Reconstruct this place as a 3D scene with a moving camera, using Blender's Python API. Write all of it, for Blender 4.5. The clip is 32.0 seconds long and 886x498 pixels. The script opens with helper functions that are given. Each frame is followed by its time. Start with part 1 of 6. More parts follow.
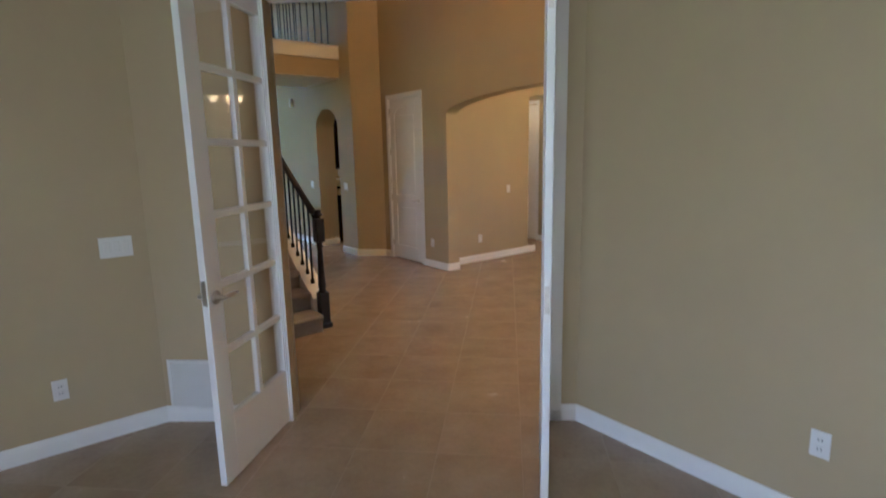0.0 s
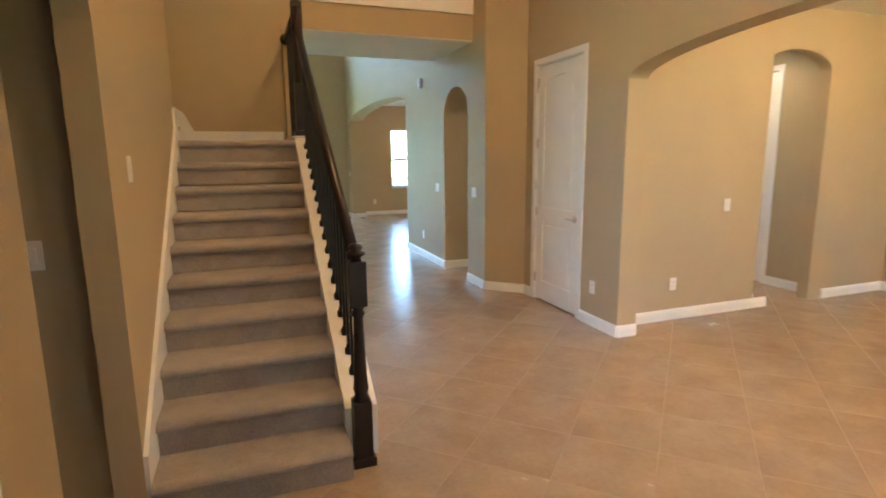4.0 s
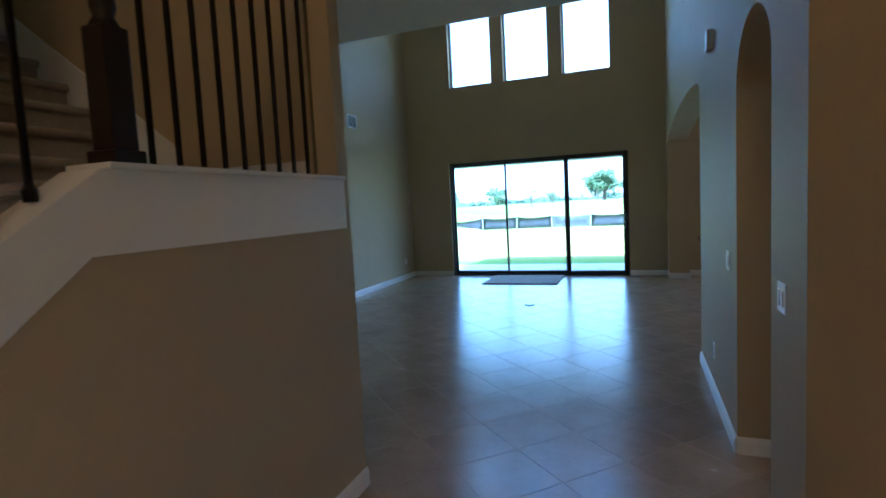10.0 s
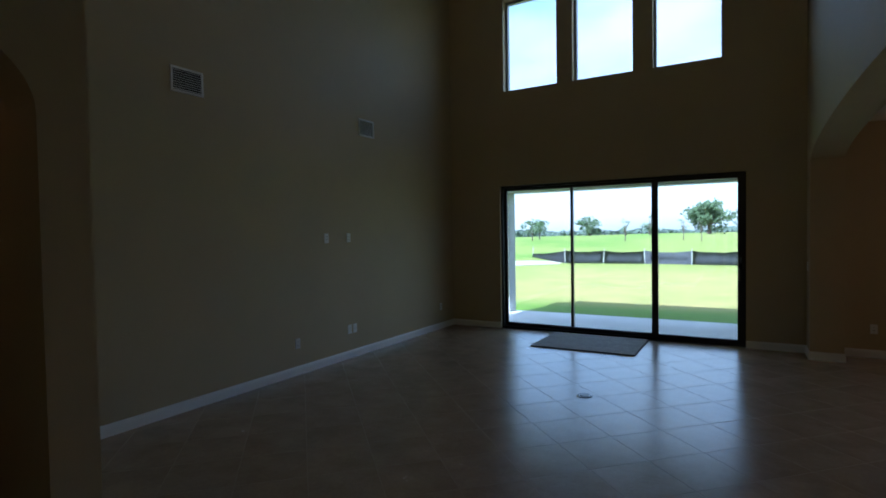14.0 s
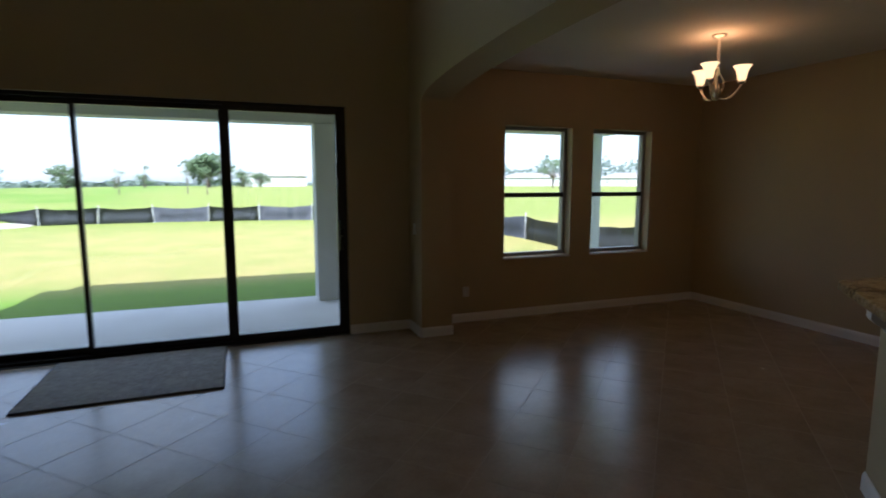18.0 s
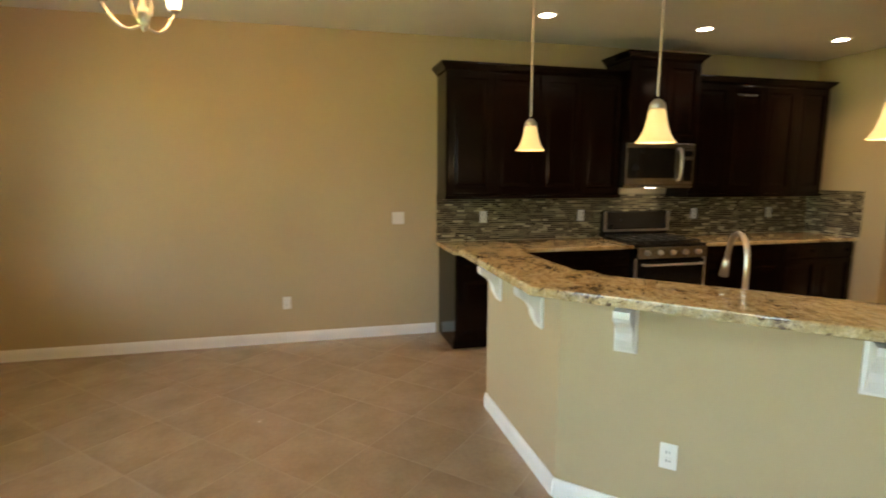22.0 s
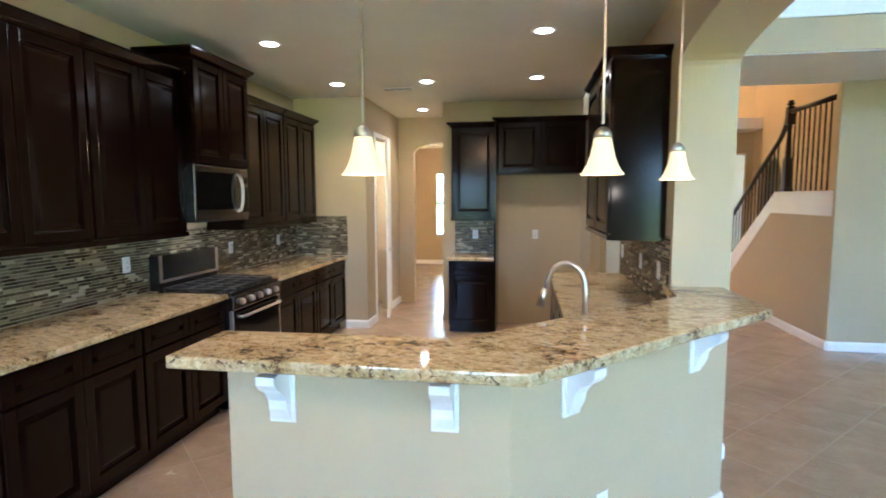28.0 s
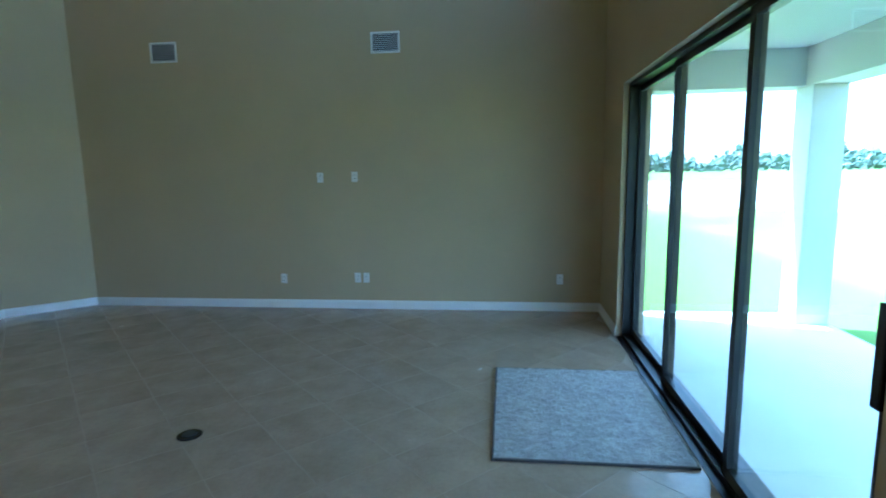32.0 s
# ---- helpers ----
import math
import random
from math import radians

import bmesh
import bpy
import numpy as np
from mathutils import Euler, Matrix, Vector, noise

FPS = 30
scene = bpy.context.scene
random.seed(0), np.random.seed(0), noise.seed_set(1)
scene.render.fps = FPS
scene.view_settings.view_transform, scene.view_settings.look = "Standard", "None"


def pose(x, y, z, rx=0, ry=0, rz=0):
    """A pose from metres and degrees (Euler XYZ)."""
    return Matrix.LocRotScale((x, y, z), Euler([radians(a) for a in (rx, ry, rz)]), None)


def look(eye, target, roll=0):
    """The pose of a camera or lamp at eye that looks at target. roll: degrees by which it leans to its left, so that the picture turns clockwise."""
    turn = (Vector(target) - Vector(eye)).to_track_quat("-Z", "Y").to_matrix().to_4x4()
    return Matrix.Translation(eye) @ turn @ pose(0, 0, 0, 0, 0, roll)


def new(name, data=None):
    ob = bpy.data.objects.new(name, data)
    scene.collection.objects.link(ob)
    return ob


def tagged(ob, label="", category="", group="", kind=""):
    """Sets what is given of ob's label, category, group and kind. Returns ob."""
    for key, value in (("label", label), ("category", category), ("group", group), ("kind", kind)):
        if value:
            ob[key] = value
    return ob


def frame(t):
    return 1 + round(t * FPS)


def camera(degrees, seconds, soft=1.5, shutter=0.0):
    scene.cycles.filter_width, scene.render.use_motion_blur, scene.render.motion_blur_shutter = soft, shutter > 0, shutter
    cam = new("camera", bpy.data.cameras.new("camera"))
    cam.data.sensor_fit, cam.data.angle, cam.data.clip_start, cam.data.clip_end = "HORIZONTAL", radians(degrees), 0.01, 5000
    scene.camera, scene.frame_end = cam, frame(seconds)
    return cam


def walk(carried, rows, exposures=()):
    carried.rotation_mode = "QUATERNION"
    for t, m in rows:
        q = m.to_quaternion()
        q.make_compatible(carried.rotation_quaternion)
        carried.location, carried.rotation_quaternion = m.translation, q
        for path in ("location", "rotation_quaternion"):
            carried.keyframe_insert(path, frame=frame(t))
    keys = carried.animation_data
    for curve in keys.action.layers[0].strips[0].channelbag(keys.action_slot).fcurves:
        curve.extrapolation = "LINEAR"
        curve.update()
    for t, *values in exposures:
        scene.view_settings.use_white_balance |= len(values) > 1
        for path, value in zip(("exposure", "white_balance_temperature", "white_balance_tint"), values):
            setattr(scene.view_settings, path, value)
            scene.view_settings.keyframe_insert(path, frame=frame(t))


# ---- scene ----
cam = camera(80.0, 32.0, soft=1.8, shutter=0.3)
PATH = [
    (0, (0.245, 0.583, 1.604), (1.455, 2.135, 1.248), -1.2),
    (0.5, (0.249, 0.635, 1.607), (1.436, 2.240, 1.486), -0.0),
    (1, (0.323, 0.800, 1.606), (1.497, 2.408, 1.413), -2.0),
    (1.5, (0.495, 1.103, 1.566), (1.706, 2.670, 1.284), -1.0),
    (2, (0.788, 1.404, 1.564), (1.896, 3.038, 1.246), -0.9),
    (2.5, (1.070, 1.760, 1.550), (2.207, 3.380, 1.262), 1.1),
    (4.5, (2.087, 2.909, 1.516), (2.439, 4.850, 1.186), -1.0),
    (5, (2.272, 3.157, 1.535), (2.300, 5.134, 1.240), -1.0),
    (5.5, (2.434, 3.371, 1.533), (2.285, 5.347, 1.262), -2.1),
    (6, (2.655, 3.530, 1.526), (2.146, 5.455, 1.344), -0.5),
    (6.5, (2.832, 3.741, 1.522), (2.163, 5.626, 1.491), -1.4),
    (7, (3.132, 3.992, 1.666), (2.457, 5.867, 1.831), -0.7),
    (7.5, (3.408, 4.126, 1.711), (2.670, 5.946, 2.089), 1.3),
    (8, (3.537, 4.297, 1.692), (2.823, 6.150, 1.930), -0.9),
    (8.5, (3.563, 4.656, 1.612), (2.908, 6.545, 1.569), -1.3),
    (9, (3.727, 5.111, 1.558), (3.003, 6.970, 1.415), -0.3),
    (9.5, (3.841, 5.630, 1.526), (3.118, 7.487, 1.363), -0.9),
    (10, (3.838, 6.068, 1.530), (3.145, 7.937, 1.362), -2.9),
    (10.5, (3.855, 6.518, 1.533), (3.084, 8.339, 1.239), -2.7),
    (11, (3.823, 7.009, 1.535), (3.029, 8.824, 1.262), -1.6),
    (11.5, (3.845, 7.386, 1.549), (2.972, 9.163, 1.271), -1.3),
    (12, (3.875, 7.727, 1.544), (2.972, 9.487, 1.247), -0.5),
    (12.5, (3.785, 7.980, 1.579), (2.910, 9.759, 1.316), -0.8),
    (13, (3.766, 8.226, 1.569), (2.821, 9.978, 1.380), -0.5),
    (13.5, (3.746, 8.402, 1.593), (2.738, 10.128, 1.524), -1.2),
    (15.5, (3.270, 9.193, 1.599), (2.426, 11.005, 1.509), 2.3),
    (16, (3.007, 9.544, 1.598), (2.372, 11.437, 1.488), 0.5),
    (16.5, (2.841, 9.954, 1.595), (2.336, 11.882, 1.429), 1.0),
    (17, (2.732, 10.342, 1.633), (2.677, 12.327, 1.393), 2.8),
    (17.5, (2.643, 10.753, 1.679), (3.029, 12.687, 1.346), 1.0),
    (18, (2.638, 11.201, 1.603), (3.352, 13.053, 1.354), 0.0),
    (18.5, (2.525, 11.676, 1.529), (3.627, 13.335, 1.346), 0.4),
    (19, (2.567, 12.052, 1.556), (3.866, 13.551, 1.304), 0.2),
    (19.5, (2.642, 12.420, 1.596), (4.135, 13.729, 1.347), 1.3),
    (20, (2.686, 12.902, 1.588), (4.379, 13.941, 1.353), 0.5),
    (20.5, (2.870, 13.223, 1.591), (4.653, 14.100, 1.365), 0.3),
    (21, (3.049, 13.512, 1.570), (4.980, 13.968, 1.312), 1.7),
    (21.5, (3.213, 13.792, 1.546), (5.197, 13.755, 1.292), 0.7),
    (22, (3.415, 13.958, 1.592), (5.336, 13.480, 1.308), 0.2),
    (22.5, (3.590, 14.038, 1.593), (5.285, 12.999, 1.379), 0.0),
    (23, (3.696, 14.135, 1.619), (5.155, 12.781, 1.422), 2.1),
    (23.5, (3.730, 14.285, 1.611), (5.026, 12.777, 1.395), 2.1),
    (24, (3.827, 14.450, 1.635), (5.117, 12.946, 1.363), 1.3),
    (24.5, (4.086, 14.558, 1.617), (5.412, 13.093, 1.308), -1.1),
    (26.5, (5.254, 14.462, 1.623), (6.491, 12.901, 1.454), -0.1),
    (27, (5.494, 14.379, 1.591), (6.490, 12.652, 1.430), 0.4),
    (27.5, (5.548, 14.480, 1.618), (6.104, 12.570, 1.408), -1.1),
    (28, (5.600, 14.623, 1.631), (5.903, 12.655, 1.441), -0.2),
    (28.5, (5.562, 14.778, 1.626), (5.525, 12.792, 1.397), -1.3),
    (29, (5.598, 14.909, 1.618), (5.077, 12.989, 1.412), -0.7),
    (29.5, (5.663, 14.972, 1.598), (4.650, 13.268, 1.335), -1.0),
    (30, (5.657, 15.117, 1.593), (4.316, 13.665, 1.290), -0.3),
    (30.5, (5.618, 15.335, 1.612), (4.063, 14.126, 1.270), -1.1),
    (31, (5.558, 15.510, 1.626), (3.799, 14.622, 1.285), -1.8),
    (31.5, (5.452, 15.595, 1.610), (3.546, 15.078, 1.294), -2.4),
    (32, (5.235, 15.608, 1.619), (3.271, 15.372, 1.325), -1.0),
]
walk(cam, [(t, look(eye, target, roll)) for t, eye, target, roll in PATH],
     [(0.0, 4.05, 4900, 13), (1.0, 4.45, 5000, 12), (2.5, 4.55, 4900, 12), (5.0, 5.25, 4950, 8), (6.5, 4.35, 4450, 9), (8.0, 3.4, 4150, 13), (9.0, 2.95, 4100, 11), (10.0, 3.15, 4200, 11), (11.0, 3.05, 4500, 11),
      (12.0, 2.55, 4850, 11), (13.0, 1.95, 4900, 13), (16.0, 1.55, 5350, 22), (18.0, 1.65, 5700, 24), (19.0, 2.25, 6500, 18), (20.0, 3.4, 7700, 15), (21.0, 3.85, 7600, 13), (22.0, 4.7, 6500, 12),
      (23.0, 5.1, 5650, 15), (24.0, 5.0, 5100, 17), (27.0, 5.4, 4950, 16), (28.0, 5.35, 4600, 15), (29.0, 5.1, 4450, 16), (30.0, 4.95, 4450, 18), (31.0, 4.95, 4400, 11), (32.0, 3.65, 4200, 3)])

# ---- world, sun, large lights ----
world = bpy.data.worlds.new("sky_world")
scene.world = world
world.use_nodes = True
wn = world.node_tree.nodes
wl = world.node_tree.links
sky = wn.new("ShaderNodeTexSky")
sky.sky_type = 'NISHITA'
sky.sun_disc = False
sky.sun_elevation = radians(50.5)
sky.sun_rotation = radians(195)
sky.air_density = 1.0
sky.dust_density = 1.8
# thin bright cloud over the blue
place = wn.new("ShaderNodeTexCoord")
stretch = wn.new("ShaderNodeMapping")
stretch.inputs["Scale"].default_value = (1.0, 1.0, 2.6)
wl.new(place.outputs["Generated"], stretch.inputs[0])
puff = wn.new("ShaderNodeTexNoise")
puff.inputs["Scale"].default_value = 3.1
puff.inputs["Detail"].default_value = 7.0
puff.inputs["Roughness"].default_value = 0.58
wl.new(stretch.outputs[0], puff.inputs["Vector"])
cover = wn.new("ShaderNodeMapRange")
cover.inputs[1].default_value, cover.inputs[2].default_value = 0.36, 0.62
cover.inputs[3].default_value, cover.inputs[4].default_value = 0.22, 0.85
wl.new(puff.outputs[0], cover.inputs[0])
cloudy = wn.new("ShaderNodeMix")
cloudy.data_type = 'RGBA'
cloudy.inputs[7].default_value = (3.5, 3.62, 3.8, 1)
wl.new(cover.outputs[0], cloudy.inputs[0])
wl.new(sky.outputs[0], cloudy.inputs[6])
wl.new(cloudy.outputs[2], wn["Background"].inputs[0])
wn["Background"].inputs[1].default_value = 0.15

sun = new("sun", bpy.data.lights.new("sun", 'SUN'))
sun.data.energy = 3.9
sun.data.angle = radians(0.5)
sun.data.color = (1.0, 0.95, 0.87)
sun.matrix_world = look((0, 0, 30), (5.2, 19.4, 30 - 24.5))


def area(name, at, aim, w, h, watts, color=(1, 1, 1)):
    d = bpy.data.lights.new(name, 'AREA')
    d.shape, d.size, d.size_y, d.energy, d.color = 'RECTANGLE', w, h, watts, color
    ob = new(name, d)
    ob.matrix_world = look(at, aim)
    return ob


def bulb(name, at, watts, color=(1.0, 0.72, 0.42), radius=0.04):
    d = bpy.data.lights.new(name, 'POINT')
    d.energy, d.color, d.shadow_soft_size = watts, color, radius
    ob = new(name, d)
    ob.location = at
    return ob


def spot(name, at, watts, color=(1.0, 0.64, 0.34), degrees=125):
    d = bpy.data.lights.new(name, 'SPOT')
    d.energy, d.color, d.shadow_soft_size = watts, color, 0.05
    d.spot_size, d.spot_blend = radians(degrees), 0.6
    ob = new(name, d)
    ob.location = at
    return ob


# assumed daylight for the study: lamp in an added, unseen west opening
area("study_daylight_fill", (-2.41, -0.75, 1.5), (2.6, 0.0, 1.3), 1.16, 1.5, 3.9, (0.97, 0.93, 1.0))

# ---- materials ----
def mat(name):
    m = bpy.data.materials.new(name)
    m.use_nodes = True
    nt = m.node_tree
    return m, nt, nt.nodes["Principled BSDF"]


def noise_node(nt, scale, detail=4.0, rough=0.6):
    n = nt.nodes.new("ShaderNodeTexNoise")
    n.inputs["Scale"].default_value = scale
    n.inputs["Detail"].default_value = detail
    n.inputs["Roughness"].default_value = rough
    return n


def coords(nt, scale=(1, 1, 1), generated=False):
    tc = nt.nodes.new("ShaderNodeTexCoord")
    mp = nt.nodes.new("ShaderNodeMapping")
    mp.inputs["Scale"].default_value = scale
    nt.links.new(tc.outputs["Generated" if generated else "Object"], mp.inputs[0])
    return mp.outputs[0]


def ramp(nt, src, stops):
    r = nt.nodes.new("ShaderNodeValToRGB")
    els = r.color_ramp.elements
    while len(els) < len(stops):
        els.new(0.5)
    for e, (p, c) in zip(els, stops):
        e.position, e.color = p, (*c, 1)
    nt.links.new(src, r.inputs[0])
    return r.outputs[0]


def bump(nt, bsdf, src, strength, dist):
    b = nt.nodes.new("ShaderNodeBump")
    b.inputs["Strength"].default_value = strength
    b.inputs["Distance"].default_value = dist
    nt.links.new(src, b.inputs["Height"])
    nt.links.new(b.outputs[0], bsdf.inputs["Normal"])


def varied(name, color, spread=0.08, rough=0.6, scale=2.0, grain=0.0, grain_scale=300, metal=0.0, rough_spread=0.0, spec=0.5):
    """Paint, plastic or metal with a large soft variation and a fine grain."""
    m, nt, b = mat(name)
    v = coords(nt)
    n = noise_node(nt, scale, 5)
    nt.links.new(v, n.inputs["Vector"])
    lo = tuple(c * (1 - spread) for c in color)
    hi = tuple(min(1, c * (1 + spread)) for c in color)
    nt.links.new(ramp(nt, n.outputs[0], [(0.3, lo), (0.7, hi)]), b.inputs["Base Color"])
    b.inputs["Roughness"].default_value = rough
    b.inputs["Metallic"].default_value = metal
    b.inputs["Specular IOR Level"].default_value = spec
    if rough_spread:
        mr = nt.nodes.new("ShaderNodeMapRange")
        mr.inputs[3].default_value, mr.inputs[4].default_value = rough - rough_spread, rough + rough_spread
        nt.links.new(n.outputs[0], mr.inputs[0])
        nt.links.new(mr.outputs[0], b.inputs["Roughness"])
    if grain:
        g = noise_node(nt, grain_scale, 3)
        nt.links.new(v, g.inputs["Vector"])
        bump(nt, b, g.outputs[0], grain, 0.002)
    return m


M_wall = varied("wall_paint_tan", (0.490, 0.392, 0.232), 0.05, 0.62, 0.9, 0.35, 160, rough_spread=0.06)
M_ceil = varied("ceiling_paint", (0.80, 0.77, 0.70), 0.04, 0.8, 1.2, 0.6, 70)
M_trim = varied("trim_white", (0.85, 0.84, 0.82), 0.03, 0.35, 3.0, 0.1, 120)
M_door = varied("door_white", (0.85, 0.83, 0.80), 0.03, 0.4, 2.0, 0.1, 90)
M_plate = varied("switch_plate", (0.80, 0.79, 0.76), 0.02, 0.35, 8.0)
M_iron = varied("black_iron", (0.012, 0.011, 0.011), 0.3, 0.42, 12, 0.2, 200, metal=0.6)
M_nickel = varied("brushed_nickel", (0.62, 0.58, 0.52), 0.08, 0.3, 30, metal=1.0)
M_steel = varied("stainless_steel", (0.30, 0.295, 0.285), 0.08, 0.2, 20, 0.05, 400, metal=1.0)
M_black = varied("black_enamel", (0.012, 0.012, 0.013), 0.3, 0.16, 6)
M_darkglass = varied("dark_appliance_glass", (0.006, 0.006, 0.006), 0.2, 0.1, 6, spec=0.22)
M_blackmatte = varied("black_cast", (0.015, 0.015, 0.015), 0.3, 0.55, 20)
M_frame = varied("bronze_frame", (0.02, 0.02, 0.019), 0.2, 0.38, 9, metal=0.3)
M_vinyl = varied("window_vinyl", (0.30, 0.29, 0.26), 0.05, 0.4, 6)
M_stucco = varied("stucco", (0.52, 0.525, 0.515), 0.06, 0.85, 2, 0.8, 60)
M_concrete = varied("patio_concrete", (0.64, 0.625, 0.60), 0.08, 0.8, 1.5, 0.4, 80)
M_grout = varied("grout", (0.348, 0.268, 0.187), 0.1, 0.8, 6)
# near-black stand-in for the shade in slots and behind vent slats
M_dark = varied("slot_shade", (0.01, 0.01, 0.01), 0.2, 0.6, 5)


def wood(name, color, rough=0.28, along='Z', spec=0.4, coat=0.15, relief=0.03):
    m, nt, b = mat(name)
    sc = {'X': (1.5, 22, 22), 'Y': (22, 1.5, 22), 'Z': (22, 22, 1.5)}[along]
    v = coords(nt, sc)
    n = noise_node(nt, 1.6, 6, 0.65)
    nt.links.new(v, n.inputs["Vector"])
    c = color
    nt.links.new(ramp(nt, n.outputs[0], [(0.3, tuple(x * 0.85 for x in c)), (0.72, tuple(x * 1.15 for x in c))]), b.inputs["Base Color"])
    b.inputs["Roughness"].default_value = rough
    b.inputs["Specular IOR Level"].default_value = spec
    b.inputs["Coat Weight"].default_value = coat
    b.inputs["Coat Roughness"].default_value = 0.2
    if relief:
        bump(nt, b, n.outputs[0], relief, 0.001)
    return m


M_cab = wood("espresso_cabinet", (0.006, 0.0026, 0.0016), 0.15, spec=0.17, coat=0.0, relief=0.0)
M_rail = wood("dark_rail_wood", (0.016, 0.008, 0.006), 0.36, 'Y')


def tile_material():
    m, nt, b = mat("floor_tile")
    v = coords(nt)
    info = nt.nodes.new("ShaderNodeObjectInfo")
    geo = nt.nodes.new("ShaderNodeNewGeometry")
    add = nt.nodes.new("ShaderNodeMath")
    add.operation = 'ADD'
    nt.links.new(info.outputs["Random"], add.inputs[0])
    nt.links.new(geo.outputs["Random Per Island"], add.inputs[1])
    shift = nt.nodes.new("ShaderNodeVectorMath")
    shift.operation = 'MULTIPLY_ADD'
    shift.inputs[1].default_value = (1, 1, 1)
    comb = nt.nodes.new("ShaderNodeCombineXYZ")
    mul = nt.nodes.new("ShaderNodeMath")
    mul.operation = 'MULTIPLY'
    mul.inputs[1].default_value = 37.0
    nt.links.new(add.outputs[0], mul.inputs[0])
    for k in range(3):
        nt.links.new(mul.outputs[0], comb.inputs[k])
    nt.links.new(v, shift.inputs[0])
    nt.links.new(comb.outputs[0], shift.inputs[2])
    n1 = noise_node(nt, 3.2, 6, 0.62)
    n2 = noise_node(nt, 38, 4, 0.7)
    nt.links.new(shift.outputs[0], n1.inputs["Vector"])
    nt.links.new(shift.outputs[0], n2.inputs["Vector"])
    base = ramp(nt, n1.outputs[0], [(0.30, (0.325, 0.241, 0.161)), (0.5, (0.378, 0.286, 0.196)), (0.70, (0.428, 0.330, 0.233))])
    fine = ramp(nt, n2.outputs[0], [(0.3, (0.92, 0.92, 0.92)), (0.7, (1.04, 1.04, 1.04))])
    mix = nt.nodes.new("ShaderNodeMix")
    mix.data_type, mix.blend_type = 'RGBA', 'MULTIPLY'
    mix.inputs[0].default_value = 1.0
    nt.links.new(base, mix.inputs[6])
    nt.links.new(fine, mix.inputs[7])
    hue = nt.nodes.new("ShaderNodeHueSaturation")
    mr = nt.nodes.new("ShaderNodeMapRange")
    mr.inputs[2].default_value = 2.0
    mr.inputs[3].default_value, mr.inputs[4].default_value = 0.975, 1.025
    nt.links.new(add.outputs[0], mr.inputs[0])
    nt.links.new(mr.outputs[0], hue.inputs["Value"])
    nt.links.new(mix.outputs[2], hue.inputs["Color"])
    nt.links.new(hue.outputs[0], b.inputs["Base Color"])
    mr2 = nt.nodes.new("ShaderNodeMapRange")
    mr2.inputs[3].default_value, mr2.inputs[4].default_value = 0.16, 0.32
    nt.links.new(n1.outputs[0], mr2.inputs[0])
    nt.links.new(mr2.outputs[0], b.inputs["Roughness"])
    b.inputs["Specular IOR Level"].default_value = 0.85
    bump(nt, b, n1.outputs[0], 0.12, 0.004)
    return m


M_tile = tile_material()


def granite_material():
    m, nt, b = mat("granite")
    v = coords(nt, (1.0, 1.0, 1.0))
    turn = nt.nodes.new("ShaderNodeMapping")
    turn.inputs["Rotation"].default_value = (0, 0, 0.6)
    turn.inputs["Scale"].default_value = (0.8, 1.2, 1.0)
    nt.links.new(v, turn.inputs["Vector"])
    drift = noise_node(nt, 6.0, 9, 0.72)
    cloud = noise_node(nt, 26, 7, 0.74)
    fleck = noise_node(nt, 42, 6, 0.72)
    fleck.inputs["Distortion"].default_value = 0.8
    cloud.inputs["Distortion"].default_value = 0.6
    crystal = nt.nodes.new("ShaderNodeTexVoronoi")
    crystal.inputs["Scale"].default_value = 120
    for n in (drift, cloud, fleck, crystal):
        nt.links.new(turn.outputs[0], n.inputs["Vector"])

    def mixed(kind, fac, x, y):
        n = nt.nodes.new("ShaderNodeMix")
        n.data_type, n.blend_type = 'RGBA', kind
        if isinstance(fac, float):
            n.inputs[0].default_value = fac
        else:
            nt.links.new(fac, n.inputs[0])
        for sock, val in ((6, x), (7, y)):
            if isinstance(val, tuple):
                n.inputs[sock].default_value = (*val, 1)
            else:
                nt.links.new(val, n.inputs[sock])
        return n.outputs[2]

    base = ramp(nt, cloud.outputs[0], [(0.30, (0.20, 0.12, 0.05)), (0.42, (0.44, 0.33, 0.16)), (0.55, (0.56, 0.45, 0.26)), (0.70, (0.70, 0.61, 0.43))])
    veins = ramp(nt, drift.outputs[0], [(0.34, (0.38, 0.29, 0.18)), (0.42, (0.82, 0.76, 0.65)), (0.50, (1.0, 1.0, 1.0))])
    c = mixed('MULTIPLY', 0.85, base, veins)
    sep = nt.nodes.new("ShaderNodeSeparateColor")
    nt.links.new(crystal.outputs["Color"], sep.inputs[0])
    grainy = ramp(nt, sep.outputs[0], [(0.0, (0.78, 0.78, 0.78)), (1.0, (1.12, 1.12, 1.12))])
    c = mixed('MULTIPLY', 1.0, c, grainy)
    # dark flecks gather along the veins
    gather = nt.nodes.new("ShaderNodeMath")
    gather.operation = 'MULTIPLY_ADD'
    gather.inputs[1].default_value = 0.55
    nt.links.new(drift.outputs[0], gather.inputs[0])
    nt.links.new(fleck.outputs[0], gather.inputs[2])
    dark = ramp(nt, gather.outputs[0], [(0.665, (0.0, 0.0, 0.0)), (0.715, (1, 1, 1))])
    c = mixed('MIX', dark, (0.085, 0.052, 0.03), c)
    pale = ramp(nt, fleck.outputs[0], [(0.66, (0.0, 0.0, 0.0)), (0.70, (1, 1, 1))])
    c = mixed('MIX', pale, c, (0.66, 0.58, 0.45))
    nt.links.new(c, b.inputs["Base Color"])
    b.inputs["Roughness"].default_value = 0.07
    b.inputs["Specular IOR Level"].default_value = 0.6
    return m


M_granite = granite_material()


